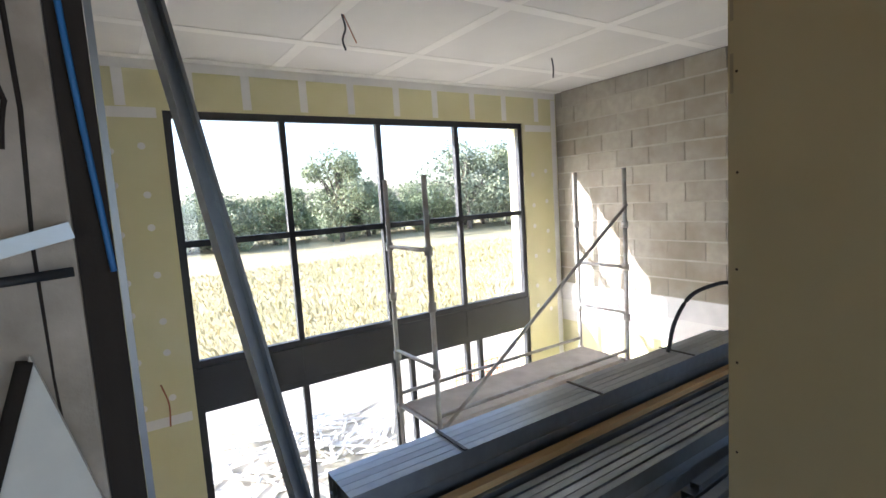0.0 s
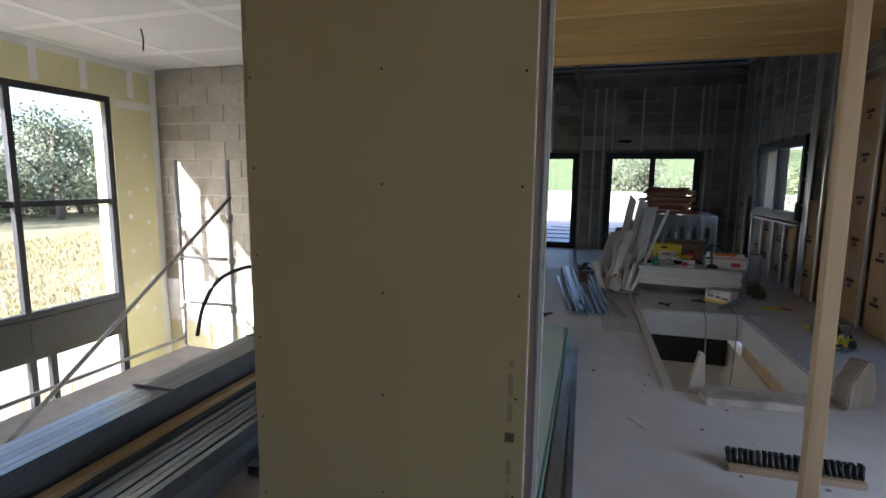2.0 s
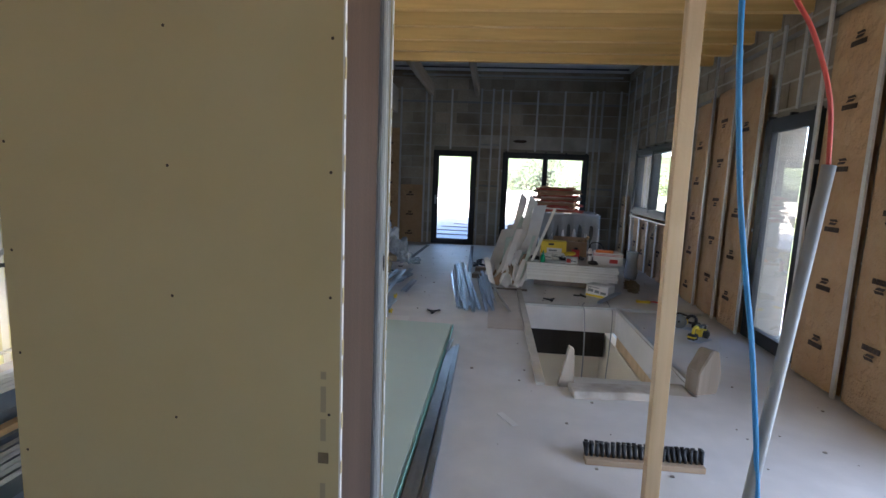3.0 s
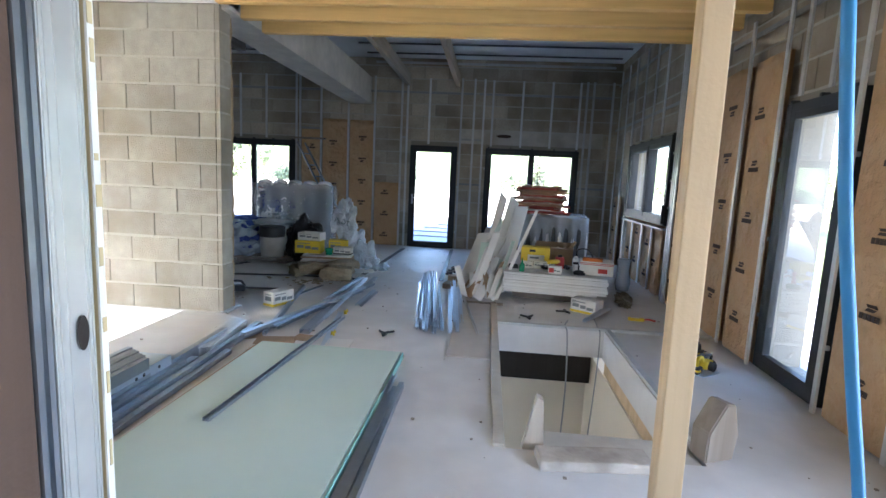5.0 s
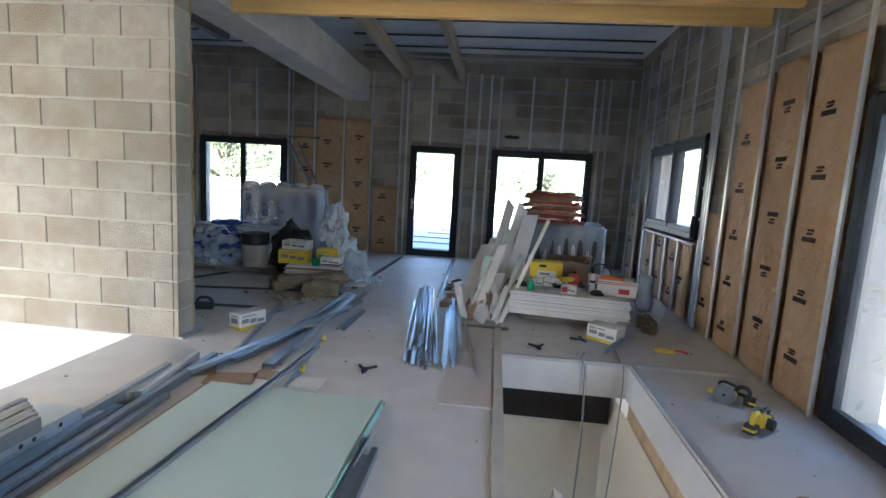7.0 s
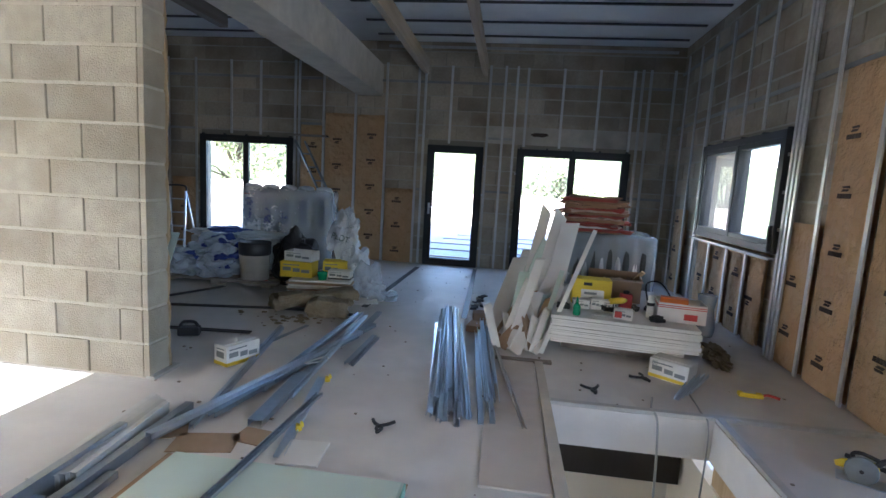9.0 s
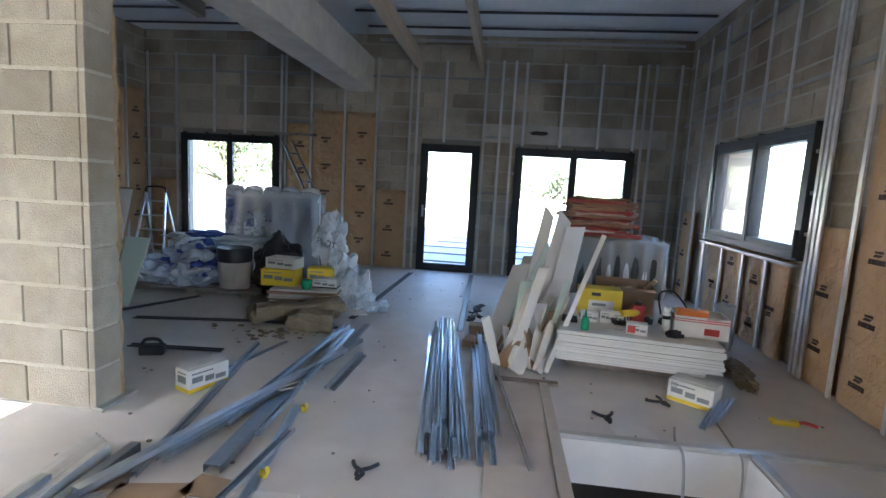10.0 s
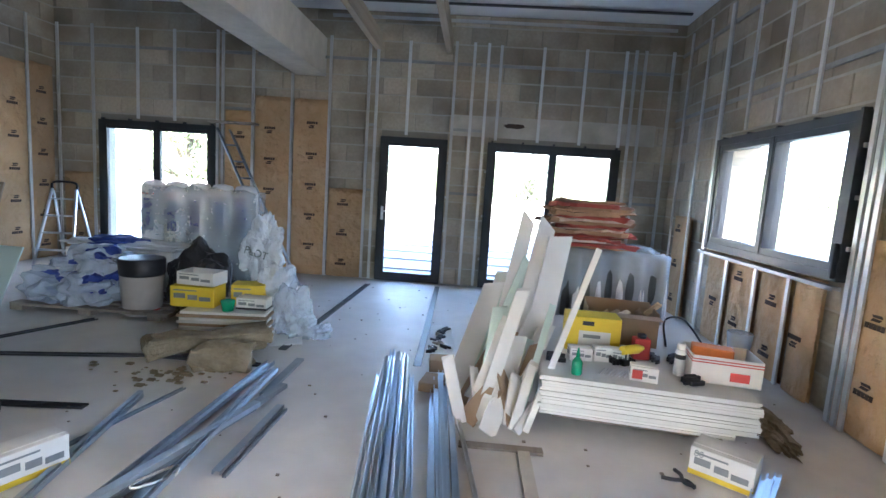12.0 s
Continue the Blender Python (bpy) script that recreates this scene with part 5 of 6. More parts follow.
# film-wrapped bale with paper sacks on it
bale = thing("wrapped_bale", "bale of insulation rolls wrapped in clear film", "bale", m=pose(1.30, 8.0, 0, 0, 0, -4))
part("pallet", box_bm(-0.45, 0.45, -0.4, 0.4, 0, 0.12, bevel=0.005), M_OLDWOOD, bale)
M_ROLL = material("grey_roll", (0.10, 0.11, 0.11), 0.8, grain=18, vary=0.25, bump=0.2)
for i in range(5):
    part("roll", lathe_bm([(0.05, 0.13), (0.085, 0.16), (0.088, 0.78), (0.07, 0.88), (0.03, 0.92)], 14), M_ROLL, bale, m=pose(-0.38 + 0.19 * i, -0.30, 0))
# Plain block added inside the film so the window doesn't glow through the bale.
part("inner_pack", box_bm(-0.46, 0.46, -0.2, 0.36, 0.125, 0.96, bevel=0.05), M_GREYPRINT, bale, "grey block added behind the rolls to stop window light")
for i in range(6):
    part("film_fold", tube_bm([(-0.475 + 0.19 * i, -0.375, 0.14), (-0.47 + 0.19 * i, -0.385, 0.5), (-0.475 + 0.19 * i, -0.36, 0.9), (-0.475 + 0.19 * i, -0.25, 0.98)], 0.03, 8, radii=[0.02, 0.034, 0.03, 0.02]), M_FILM_WHITE, bale, "bunched white film")
bm = box_bm(-0.52, 0.52, -0.42, 0.42, 0.12, 1.02)
bmesh.ops.subdivide_edges(bm, edges=bm.edges[:], cuts=17, use_grid_fill=True)
for v in bm.verts:
    n = noise.noise(v.co * 3.1)
    edge = max(abs(v.co.x) / 0.52, abs(v.co.y) / 0.42)
    v.co += Vector((v.co.x * 0.06 * n, v.co.y * 0.06 * n, (0.03 * n - (0.09 * max(0, edge - 0.6) if v.co.z > 0.9 else 0))))
    if abs(v.co.y + 0.42) < 0.04:
        v.co.y += 0.05 * abs(math.cos(v.co.x * 17))
for f in bm.faces:
    f.smooth = True
part("wrapping", bm, M_FILM, bale, "clear crumpled plastic film")


M_SACKRED = material("red_paper", (0.36, 0.06, 0.045), 0.75, grain=10, vary=0.2, bump=0.5, bump_scale=15, stain=(0.25, 0.11, 0.07), stain_scale=9, stain_amount=0.6)
M_SACKPALE = material("pale_paper", (0.50, 0.40, 0.32), 0.8, grain=10, vary=0.15, bump=0.5, bump_scale=15, stain=(0.34, 0.08, 0.06), stain_scale=11, stain_amount=0.5)
SACK_PAPERS = ((M_SACKRED, "crumpled red printed paper sack in a pile"), (M_SACK, "crumpled brown paper sack in a pile"), (M_SACKPALE, "pale paper sack with faded red print in a pile"))


def sack(m, w, d, h, seed, paper, stripe=False):
    s = thing("paper_sack", SACK_PAPERS[paper][1], "sack", "pile of paper sacks", m=m)
    bm = box_bm(-w / 2, w / 2, -d / 2, d / 2, 0, h)
    bmesh.ops.subdivide_edges(bm, edges=bm.edges[:], cuts=9, use_grid_fill=True)
    for v in bm.verts:
        n = noise.noise(Vector((v.co.x * 7 + seed * 3, v.co.y * 5, seed)))
        n2 = noise.noise(Vector((v.co.x * 19 + seed * 3, v.co.y * 15, seed)))
        n3 = noise.noise(Vector((seed * 5.3, v.co.y * 11, v.co.z * 30)))
        e = abs(v.co.x) / (w / 2)
        v.co.z += 0.014 * n + 0.016 * n2 * e + (0.03 * n3 if e > 0.75 else 0)
        v.co.x += 0.06 * n3 * (1 if e > 0.9 else 0)
        v.co.y += 0.035 * n2 + 0.02 * n
    part("paper", bm, SACK_PAPERS[paper][0], s)
    if stripe:
        part("print_mark", box_bm(-w * 0.20, w * 0.30, -d / 2 - 0.022, -d / 2 - 0.012, h * 0.2, h * 0.95), M_WHITEBOX, s, "white printed label")
    return s


zz = 1.0
for k, paper in enumerate((1, 0, 2, 0, 0, 1, 2, 0, 1, 2, 0, 1, 1, 1, 0, 1)):
    h = 0.020 + 0.006 * (k % 3)
    sack(pose(1.07 + 0.045 * math.sin(k * 2.1), 7.86 + 0.03 * math.cos(k * 3.0), zz, 0, 1.5 * math.sin(k * 2.7), 9 * math.sin(k * 1.7) - 3), 0.80 - 0.06 * (k % 4) - 0.006 * k, 0.5, h, k + 1, paper, k == 2)
    zz += h + 0.001

# leaning boards and offcuts
LEAN = [((0.42, 6.55), (0.52, 7.35), 0.15, 1.22, 0), ((0.54, 6.50), (0.62, 7.25), 0.20, 1.12, 0), ((0.30, 6.7), (0.36, 7.4), 0.12, 1.26, 0), ((0.06, 6.6), (0.10, 7.1), 0.16, 0.72, 0), ((0.22, 6.6), (0.38, 7.2), 0.15, 0.88, 1), ((0.28, 6.55), (0.42, 7.2), 0.13, 0.85, 1),
        ((0.18, 6.65), (0.30, 7.3), 0.13, 0.78, 1), ((0.36, 6.35), (0.46, 6.9), 0.14, 0.62, 0), ((0.28, 5.95), (0.27, 6.5), 0.12, 0.36, 0), ((0.40, 6.15), (0.48, 6.7), 0.12, 0.5, 0), ((0.12, 6.3), (0.2, 6.9), 0.12, 0.40, 2), ((0.26, 6.2), (0.32, 6.8), 0.12, 0.40, 2), ((0.14, 6.8), (0.22, 7.4), 0.1, 0.66, 0), ((0.46, 6.0), (0.56, 6.4), 0.06, 0.32, 0)]
for i, (foot, head, w, h, kind_) in enumerate(LEAN):
    foot = (foot[0] - 0.10, foot[1])
    head = (head[0] + 0.12, head[1])
    m_, l_ = between((*foot, 0.012), (*head, h), (0.25 + 0.1 * math.sin(i * 2), -1, 0.3))
    cut = box_bm(-w / 2, w / 2, 0, l_, 0, 0.0125)
    for v in cut.verts:
        if v.co.y > 0.01:
            v.co.y += 0.10 * (v.co.x / w) * (1 if i % 2 else -1)
    thing("board_offcut", ("white plasterboard offcut leaning on the pile", "green plasterboard offcut leaning on the pile", "brown-backed board offcut leaning on the pile")[kind_], "board", "leaning offcuts", m=m_, bm=cut, mat=(M_WHITEBOARD, M_GREEN, M_CARD)[kind_])
rnd = random.Random(17)
for i in range(11):
    fx, fy = rnd.uniform(0.02, 0.42), rnd.uniform(6.1, 6.75)
    h = rnd.uniform(0.28, 0.8)
    m_, l_ = between((fx, fy, 0.012), (fx + rnd.uniform(0.08, 0.26), fy + h * rnd.uniform(0.45, 0.8), h), (rnd.uniform(-0.5, 0.7), -1, 0.3))
    w = rnd.uniform(0.04, 0.11)
    cut = box_bm(-w / 2, w / 2, 0, l_, 0, 0.0125)
    for v in cut.verts:
        v.co.y += rnd.uniform(-0.5, 0.9) * v.co.x if v.co.y > 0.01 else 0
    k = rnd.choice((0, 0, 1, 0))
    thing("board_offcut", ("narrow white plasterboard strip leaning on the pile", "narrow green plasterboard strip leaning on the pile", "narrow brown-backed board strip leaning on the pile")[k], "board", "leaning offcuts", m=m_, bm=cut, mat=(M_WHITEBOARD, M_GREEN, M_CARD)[k])
for i in range(20):
    fx, fy = rnd.uniform(0.0, 0.42), rnd.uniform(6.0, 6.55)
    h = rnd.uniform(0.14, 0.46)
    m_, l_ = between((fx, fy, 0.013), (fx + rnd.uniform(-0.12, 0.22), fy + h * rnd.uniform(0.5, 1.1), h), (rnd.uniform(-0.9, 0.9), -1, 0.4))
    w = rnd.uniform(0.05, 0.15)
    cut = box_bm(-w / 2, w / 2, 0, l_, 0, 0.0125)
    for v in cut.verts:
        v.co.y += rnd.uniform(-0.6, 0.8) * v.co.x if v.co.y > 0.01 else 0
    k = rnd.choice((0, 0, 1, 1))
    thing("board_offcut", ("broken white plasterboard piece at the foot of the pile", "broken brown-backed board piece at the foot of the pile")[k], "board", "leaning offcuts", m=m_, bm=cut, mat=(M_WHITEBOARD, M_CARD)[k])
m_, l_ = between((0.42, 6.02, 0.01), (0.90, 6.62, 1.10), (0, -1, 0.3))
plank = thing("leaning_plank", "narrow pale batten leaning over the pile", "plank", m=m_, bm=box_bm(-0.02, 0.02, 0, l_, 0, 0.025, bevel=0.002), mat=M_WHITEBOARD)
for c, w, d, h, a in (((-0.16, 6.98), 0.2, 0.16, 0.10, 5), ((-0.2, 6.6), 0.16, 0.22, 0.07, -10)):
    thing("cardboard_block", "crushed cardboard block on the floor", "cardboard", "cardboard pieces", m=pose(*c, 0.001, 0, 0, a), bm=box_bm(-w / 2, w / 2, -d / 2, d / 2, 0, h, bevel=0.008), mat=M_CARD)
rail_board = thing("tool_board", "narrow board on the floor carrying small tools", "board", m=pose(-0.2, 7.55, 0.012, 0, 0, 4), bm=box_bm(-0.11, 0.11, -0.5, 0.5, 0, 0.05, bevel=0.004), mat=M_WHITEBOARD)
rnd = random.Random(31)
for k in range(11):
    bit = bmesh.new()
    for q in range(4):
        x, y, l = rnd.uniform(-0.03, 0.03), rnd.uniform(-0.03, 0.03), rnd.uniform(0.012, 0.04)
        box_bm(x - l, x + l, y - 0.009, y + 0.009, 0.0, rnd.uniform(0.012, 0.035), bit, bevel=0.003)
    thing("hand_tool", "small dark hand tool on a board", "tool", "tools on the boards", m=pose(-0.21 + rnd.uniform(-0.06, 0.06), 7.20 + 0.07 * k, 0.0625, 0, 0, rnd.uniform(0, 180)), bm=bit, mat=M_OLDWOOD if k % 4 == 3 else M_BLACKPL)


# ---- tools on the floor ----
def power_saw(m, tint):
    s = thing("power_saw", "yellow and black cordless power saw", "power tool", "power saws", m=m @ Matrix.Diagonal((0.85, 0.85, 0.85, 1)))
    part("base_plate", box_bm(-0.14, 0.14, -0.07, 0.07, 0.0, 0.008, bevel=0.003), M_GALV, s, "bright steel base plate")
    part("motor", tube_bm([(0.0, -0.09, 0.085), (0.0, -0.085, 0.085), (0.0, 0.0, 0.085), (0.0, 0.02, 0.085)], 0.045, 14, radii=[0.030, 0.044, 0.046, 0.03]), M_BLACKPL, s)
    part("housing", box_bm(-0.07, 0.06, -0.045, 0.03, 0.05, 0.135, bevel=0.022), M_YELLOW, s)
    part("nose", tube_bm([(0.05, -0.01, 0.09), (0.11, -0.01, 0.085), (0.15, -0.01, 0.07)], 0.03, 10, radii=[0.036, 0.03, 0.018]), M_BLACKPL if tint else M_YELLOW, s)
    part("guard", lathe_bm([(0.012, 0), (0.085, 0.003), (0.088, 0.008), (0.088, 0.026), (0.08, 0.03), (0.012, 0.032)], 20), M_GREYPRINT, s, m=pose(0.02, 0.068, 0.09, 90, 0, 0))
    part("bolt", lathe_bm([(0.012, 0), (0.012, 0.04), (0.004, 0.042)], 8), M_BLACKPL, s, m=pose(0.02, 0.074, 0.09, 90, 0, 0))
    part("handle", tube_bm(curve_points([(-0.05, 0, 0.12), (-0.09, 0, 0.17), (-0.15, 0, 0.16), (-0.165, 0, 0.09)]), 0.019, 8), M_YELLOW if tint else M_BLACKPL, s)
    part("grip", tube_bm(curve_points([(0.05, -0.01, 0.11), (0.07, -0.01, 0.16), (0.03, -0.01, 0.18), (-0.06, 0, 0.165)]), 0.013, 8), M_BLACKPL, s)
    part("battery", box_bm(-0.21, -0.12, -0.042, 0.042, 0.03, 0.10, bevel=0.012), M_BLACKPL, s)
    part("battery_band", box_bm(-0.212, -0.16, -0.0435, 0.0435, 0.055, 0.075, bevel=0.004), M_YELLOW, s)
    return s


power_saw(pose(2.05, 4.40, 0.001, 0, 0, 150), 0)
power_saw(pose(2.08, 3.98, 0.001, 0, 0, 40), 1)
hammer = thing("hammer", "hammer with a dark handle on the floor", "hammer", m=pose(2.22, 4.55, 0.0, 0, 0, -50))
part("handle", tube_bm([(-0.15, 0, 0.018), (0.12, 0, 0.018)], 0.014, 8), M_BLACKPL, hammer)
part("head", box_bm(0.12, 0.15, -0.05, 0.05, 0.002, 0.034, bevel=0.005), M_GALV_DULL, hammer)
knife = thing("utility_knife", "yellow and red snips lying on the floor", "tool", m=pose(2.0, 5.49, 0, 0, 0, -6))
part("body", box_bm(-0.12, 0.05, -0.03, 0.03, 0.001, 0.035, bevel=0.01), M_YELLOW, knife)
part("grip", tube_bm(curve_points([(0.05, 0.01, 0.016), (0.10, 0.03, 0.02), (0.17, 0.0, 0.014)]), 0.011), M_REDPAINT, knife)
part("slot", box_bm(-0.09, 0.0, -0.012, 0.012, 0.0352, 0.037), M_WHITEBOX, knife)
for c, a in (((0.76, 5.27), 10), ((1.22, 5.62), 40), ((-0.64, 4.34), 0)):
    pl = thing("pliers", "black clamp pliers lying on the floor", "pliers", "pliers", m=pose(*c, 0, 0, 0, a))
    part("jaw", tube_bm(curve_points([(0, -0.05, 0.012), (0.02, 0.0, 0.016), (-0.035, 0.05, 0.016), (-0.06, 0.10, 0.012)]), 0.011, 7), M_BLACKPL, pl)
    part("jaw", tube_bm(curve_points([(0.01, -0.05, 0.014), (-0.01, 0.0, 0.018), (0.045, 0.05, 0.018), (0.075, 0.10, 0.012)]), 0.011, 7), M_BLACKPL, pl)
for i in range(4):
    profile((1.36 + 0.035 * i, 5.28 + 0.02 * i, 0.002 + 0.012 * i), (1.60 + 0.035 * i, 5.66, 0.03 + 0.012 * i), 0.034, 0.028, M_GALV, label="short bright steel offcut on the floor", group="steel offcuts")
paper = thing("paper_sheet", "sheet of white paper on the floor", "paper", m=pose(0.90, 5.12, 0.001, 0, 0, 14), bm=box_bm(-0.12, 0.12, -0.09, 0.09, 0, 0.002), mat=M_WHITEBOX)
scrap = thing("board_sliver", "white board sliver on the floor", "board", m=pose(0.13, 1.95, 0.001, 0, 0, -58), bm=box_bm(-0.09, 0.09, -0.022, 0.022, 0, 0.006), mat=M_WHITEBOX)
wool_r = thing("wool_batt", "torn mineral wool batt on the floor", "insulation", "wool batts", m=pose(2.05, 6.34, 0, 0, 0, -8), bm=blob_bm(0.09, 0.34, 0.06, 8, 0.55, 4, True, 3.5, 0.06), mat=M_WOOL)

broom = thing("broom_head", "wide broom head with dark bristles on the floor", "broom", m=pose(0.84, 1.56, 0, 0, 0, 1))
part("block", box_bm(-0.31, 0.31, -0.045, 0.02, 0.001, 0.035, bevel=0.006), M_CARD, broom, "worn wooden block")
rnd = random.Random(2)
for k in range(22):
    x = -0.30 + 0.0286 * k
    tuft = bmesh.new()
    for j in range(3):
        y = -0.012 + 0.014 * j
        tube_bm([(x, y, 0.036), (x + rnd.uniform(-0.008, 0.008), y + 0.02 + rnd.uniform(-0.005, 0.01), 0.10)], 0.009, 5, tuft, radii=[0.007, 0.012])
    part("bristle_tuft", tuft, M_BLACKPL, broom)

# ---- the heap before the left window ----
bales = thing("insulation_bales", "upright insulation rolls shrink-wrapped in clear film", "bale", m=pose(-3.36, 9.05, 0, 0, 0, 4))
for i in range(5):
    r_ = part("roll", lathe_bm([(0.10, 0.0), (0.14, 0.03), (0.145, 0.6), (0.145, 1.2), (0.11, 1.28), (0.03, 1.30)], 16), M_FILM_WHITE, bales, m=pose(-0.56 + 0.28 * i, 0.0, 0.02))
    part("print_mark", box_bm(-0.05, 0.06, -0.1465, -0.140, 0.70, 1.08), M_BLUEPL, r_, "blue printed panel")
    part("stripe", box_bm(-0.09, 0.09, -0.1475, -0.118, 1.13, 1.145), M_REDPAINT, r_)
bm = box_bm(-0.74, 0.74, -0.175, 0.19, 0.01, 1.26)
bmesh.ops.subdivide_edges(bm, edges=bm.edges[:], cuts=11, use_grid_fill=True)
for v in bm.verts:
    v.co.y += 0.022 * math.cos(v.co.x * 22.4 + 3.14) * (1 if v.co.y < 0 else -1) + 0.012 * noise.noise(v.co * 6)
    v.co.z += (0.03 * noise.noise(v.co * 5) + 0.03 * math.cos(v.co.x * 22.4)) if v.co.z > 1.2 else 0
for f in bm.faces:
    f.smooth = True
part("wrapping", bm, film("shrink_film", (0.70, 0.78, 0.86), 0.32), bales, "clear shrink film")

pallet = thing("pallet", "low dark timber pallet under the sacks", "pallet", m=pose(-3.7, 8.0, 0))
for i in range(4):
    part("board", box_bm(-0.75, 0.85, -0.42 + 0.25 * i, -0.30 + 0.25 * i, 0.05, 0.075), M_OLDWOOD, pallet)
for i in range(3):
    part("bearer", box_bm(-0.75 + 0.7 * i, -0.62 + 0.7 * i, -0.42, 0.45, 0.001, 0.048), M_OLDWOOD, pallet)
for i, (x, y, z, rx, ry, rz) in enumerate(((-4.15, 7.85, 0.075, 0.33, 0.3, 0.22), (-3.75, 7.82, 0.075, 0.30, 0.27, 0.25), (-3.95, 8.1, 0.28, 0.36, 0.28, 0.20))):
    b_ = thing("plastic_sack", "crumpled white and blue plastic sack", "sack", "plastic sacks", m=pose(x, y, z, 0, 0, 30 * i))
    part("film", blob_bm(rx, ry, rz, i + 3, 0.34, 4, True, 2.6, 0.02), M_SACKFILM, b_)
    part("print_patch", blob_bm(rx * 0.68, ry * 0.68, rz * 0.68, i + 5, 0.5, 4, True, 2.6, 0.03), M_BLUEPL, b_, "blue printed film", m=pose(0.04, -0.04, rz * 0.34))
flatbag = thing("film_pack", "flat film-wrapped pack of white boards with blue print", "pack", m=pose(-4.0, 8.75, 0, 0, 0, 5))
part("boards", box_bm(-0.6, 0.6, -0.3, 0.3, 0.001, 0.52, bevel=0.02), M_WHITEBOARD, flatbag)
part("wrapping", blob_bm(0.36, 0.2, 0.09, 14, 0.3, 4, True, 2.2, 0.06), M_BLUEPL, flatbag, "blue film", m=pose(-0.15, -0.08, 0.50))
part("wrapping", blob_bm(0.75, 0.33, 0.06, 17, 0.25, 4, True, 2.2, 0.12), M_FILM_WHITE, flatbag, "white film", m=pose(0, 0, 0.50))
bucket = thing("bucket", "grey plastic tub with a dark rim", "bucket", m=pose(-3.26, 7.82, 0.0))
part("tub", lathe_bm([(0.16, 0), (0.175, 0.01), (0.20, 0.40), (0.20, 0.42)], 22), material("cloudy_plastic", (0.42, 0.38, 0.34), 0.4, grain=6, vary=0.15, bump=0.05, stain=(0.55, 0.52, 0.48), stain_scale=5), bucket)
part("band", lathe_bm([(0.2005, 0.40), (0.206, 0.42), (0.21, 0.56), (0.20, 0.57)], 22), M_BLACKPL, bucket, "dark upper band")
part("stripe", lathe_bm([(0.178, 0.05), (0.180, 0.065)], 22), M_REDPAINT, bucket)
bbag = thing("rubbish_bag", "shiny black rubbish bag", "bag", m=pose(-2.78, 8.05, 0, 0, 0, 10), bm=blob_bm(0.30, 0.26, 0.44, 21, 0.3, 4, True, 2.6, 0.02), mat=M_BLACKPL)
lowstack = thing("board_pile", "low pile of pale board offcuts", "board stack", m=pose(-2.2, 7.62, 0, 0, 0, 8))
for k in range(8):
    part("offcut", box_bm(-0.40 + 0.02 * math.sin(k * 3), 0.36 + 0.02 * math.cos(k * 2), -0.3 + 0.01 * math.sin(k), 0.3, 0.002 + 0.027 * k, 0.026 + 0.027 * k, bevel=0.003), M_WHITEBOARD if k % 3 else M_CARD, lowstack)
carton(pose(-2.52, 7.55, 0.219, 0, 0, 4), 0.40, 0.26, 0.19, M_YELLOW, None, "yellow screw carton on the board pile")
carton(pose(-2.50, 7.58, 0.414, 0, 0, -4), 0.36, 0.24, 0.12, M_WHITEBOX, None, "open white screw carton on a yellow one", True)
carton(pose(-2.10, 7.72, 0.219, 0, 0, 12), 0.30, 0.22, 0.20, M_YELLOW, None, "yellow carton on the board pile")
carton(pose(-1.98, 7.55, 0.219, 0, 0, 4), 0.28, 0.16, 0.11, M_WHITEBOX, M_BLACKPL, "small white carton on the board pile")
gb = thing("green_pot", "small green plastic pot", "pot", m=pose(-2.16, 7.40, 0.219), bm=lathe_bm([(0.05, 0), (0.065, 0.09), (0.06, 0.10), (0.02, 0.11)]), mat=M_GREENPL)
for i, (x, y, z, rx, ry, rz, s) in enumerate(((-2.14, 7.95, 0.40, 0.19, 0.15, 0.30, 41), (-1.92, 7.85, 0.22, 0.17, 0.15, 0.24, 43), (-1.68, 7.72, 0.0, 0.20, 0.17, 0.26, 44), (-1.52, 7.50, 0.0, 0.18, 0.13, 0.13, 46), (-1.35, 7.6, 0.0, 0.16, 0.10, 0.06, 47))):
    thing("plastic_bag", "crumpled clear plastic bag on the heap", "bag", "plastic bags", m=pose(x, y, z, 0, 12 if i < 2 else 0, 25 * i), bm=blob_bm(rx, ry, rz, s, 0.42, 5, i != 0, 1.9, 0.006), mat=M_BAGFILM if i < 2 else M_FILM)


def text_mesh(body, size):
    """Letters as a flat mesh in local x and y."""
    cu = bpy.data.curves.new("letters", "FONT")
    cu.body, cu.size, cu.align_x, cu.extrude = body, size, "CENTER", 0.001
    src = new("letters", cu)
    bpy.context.view_layer.update()
    me = bpy.data.meshes.new_from_object(src.evaluated_get(bpy.context.evaluated_depsgraph_get()))
    bpy.data.objects.remove(src)
    me.materials.clear()
    me.materials.append(M_GREYPRINT)
    return me


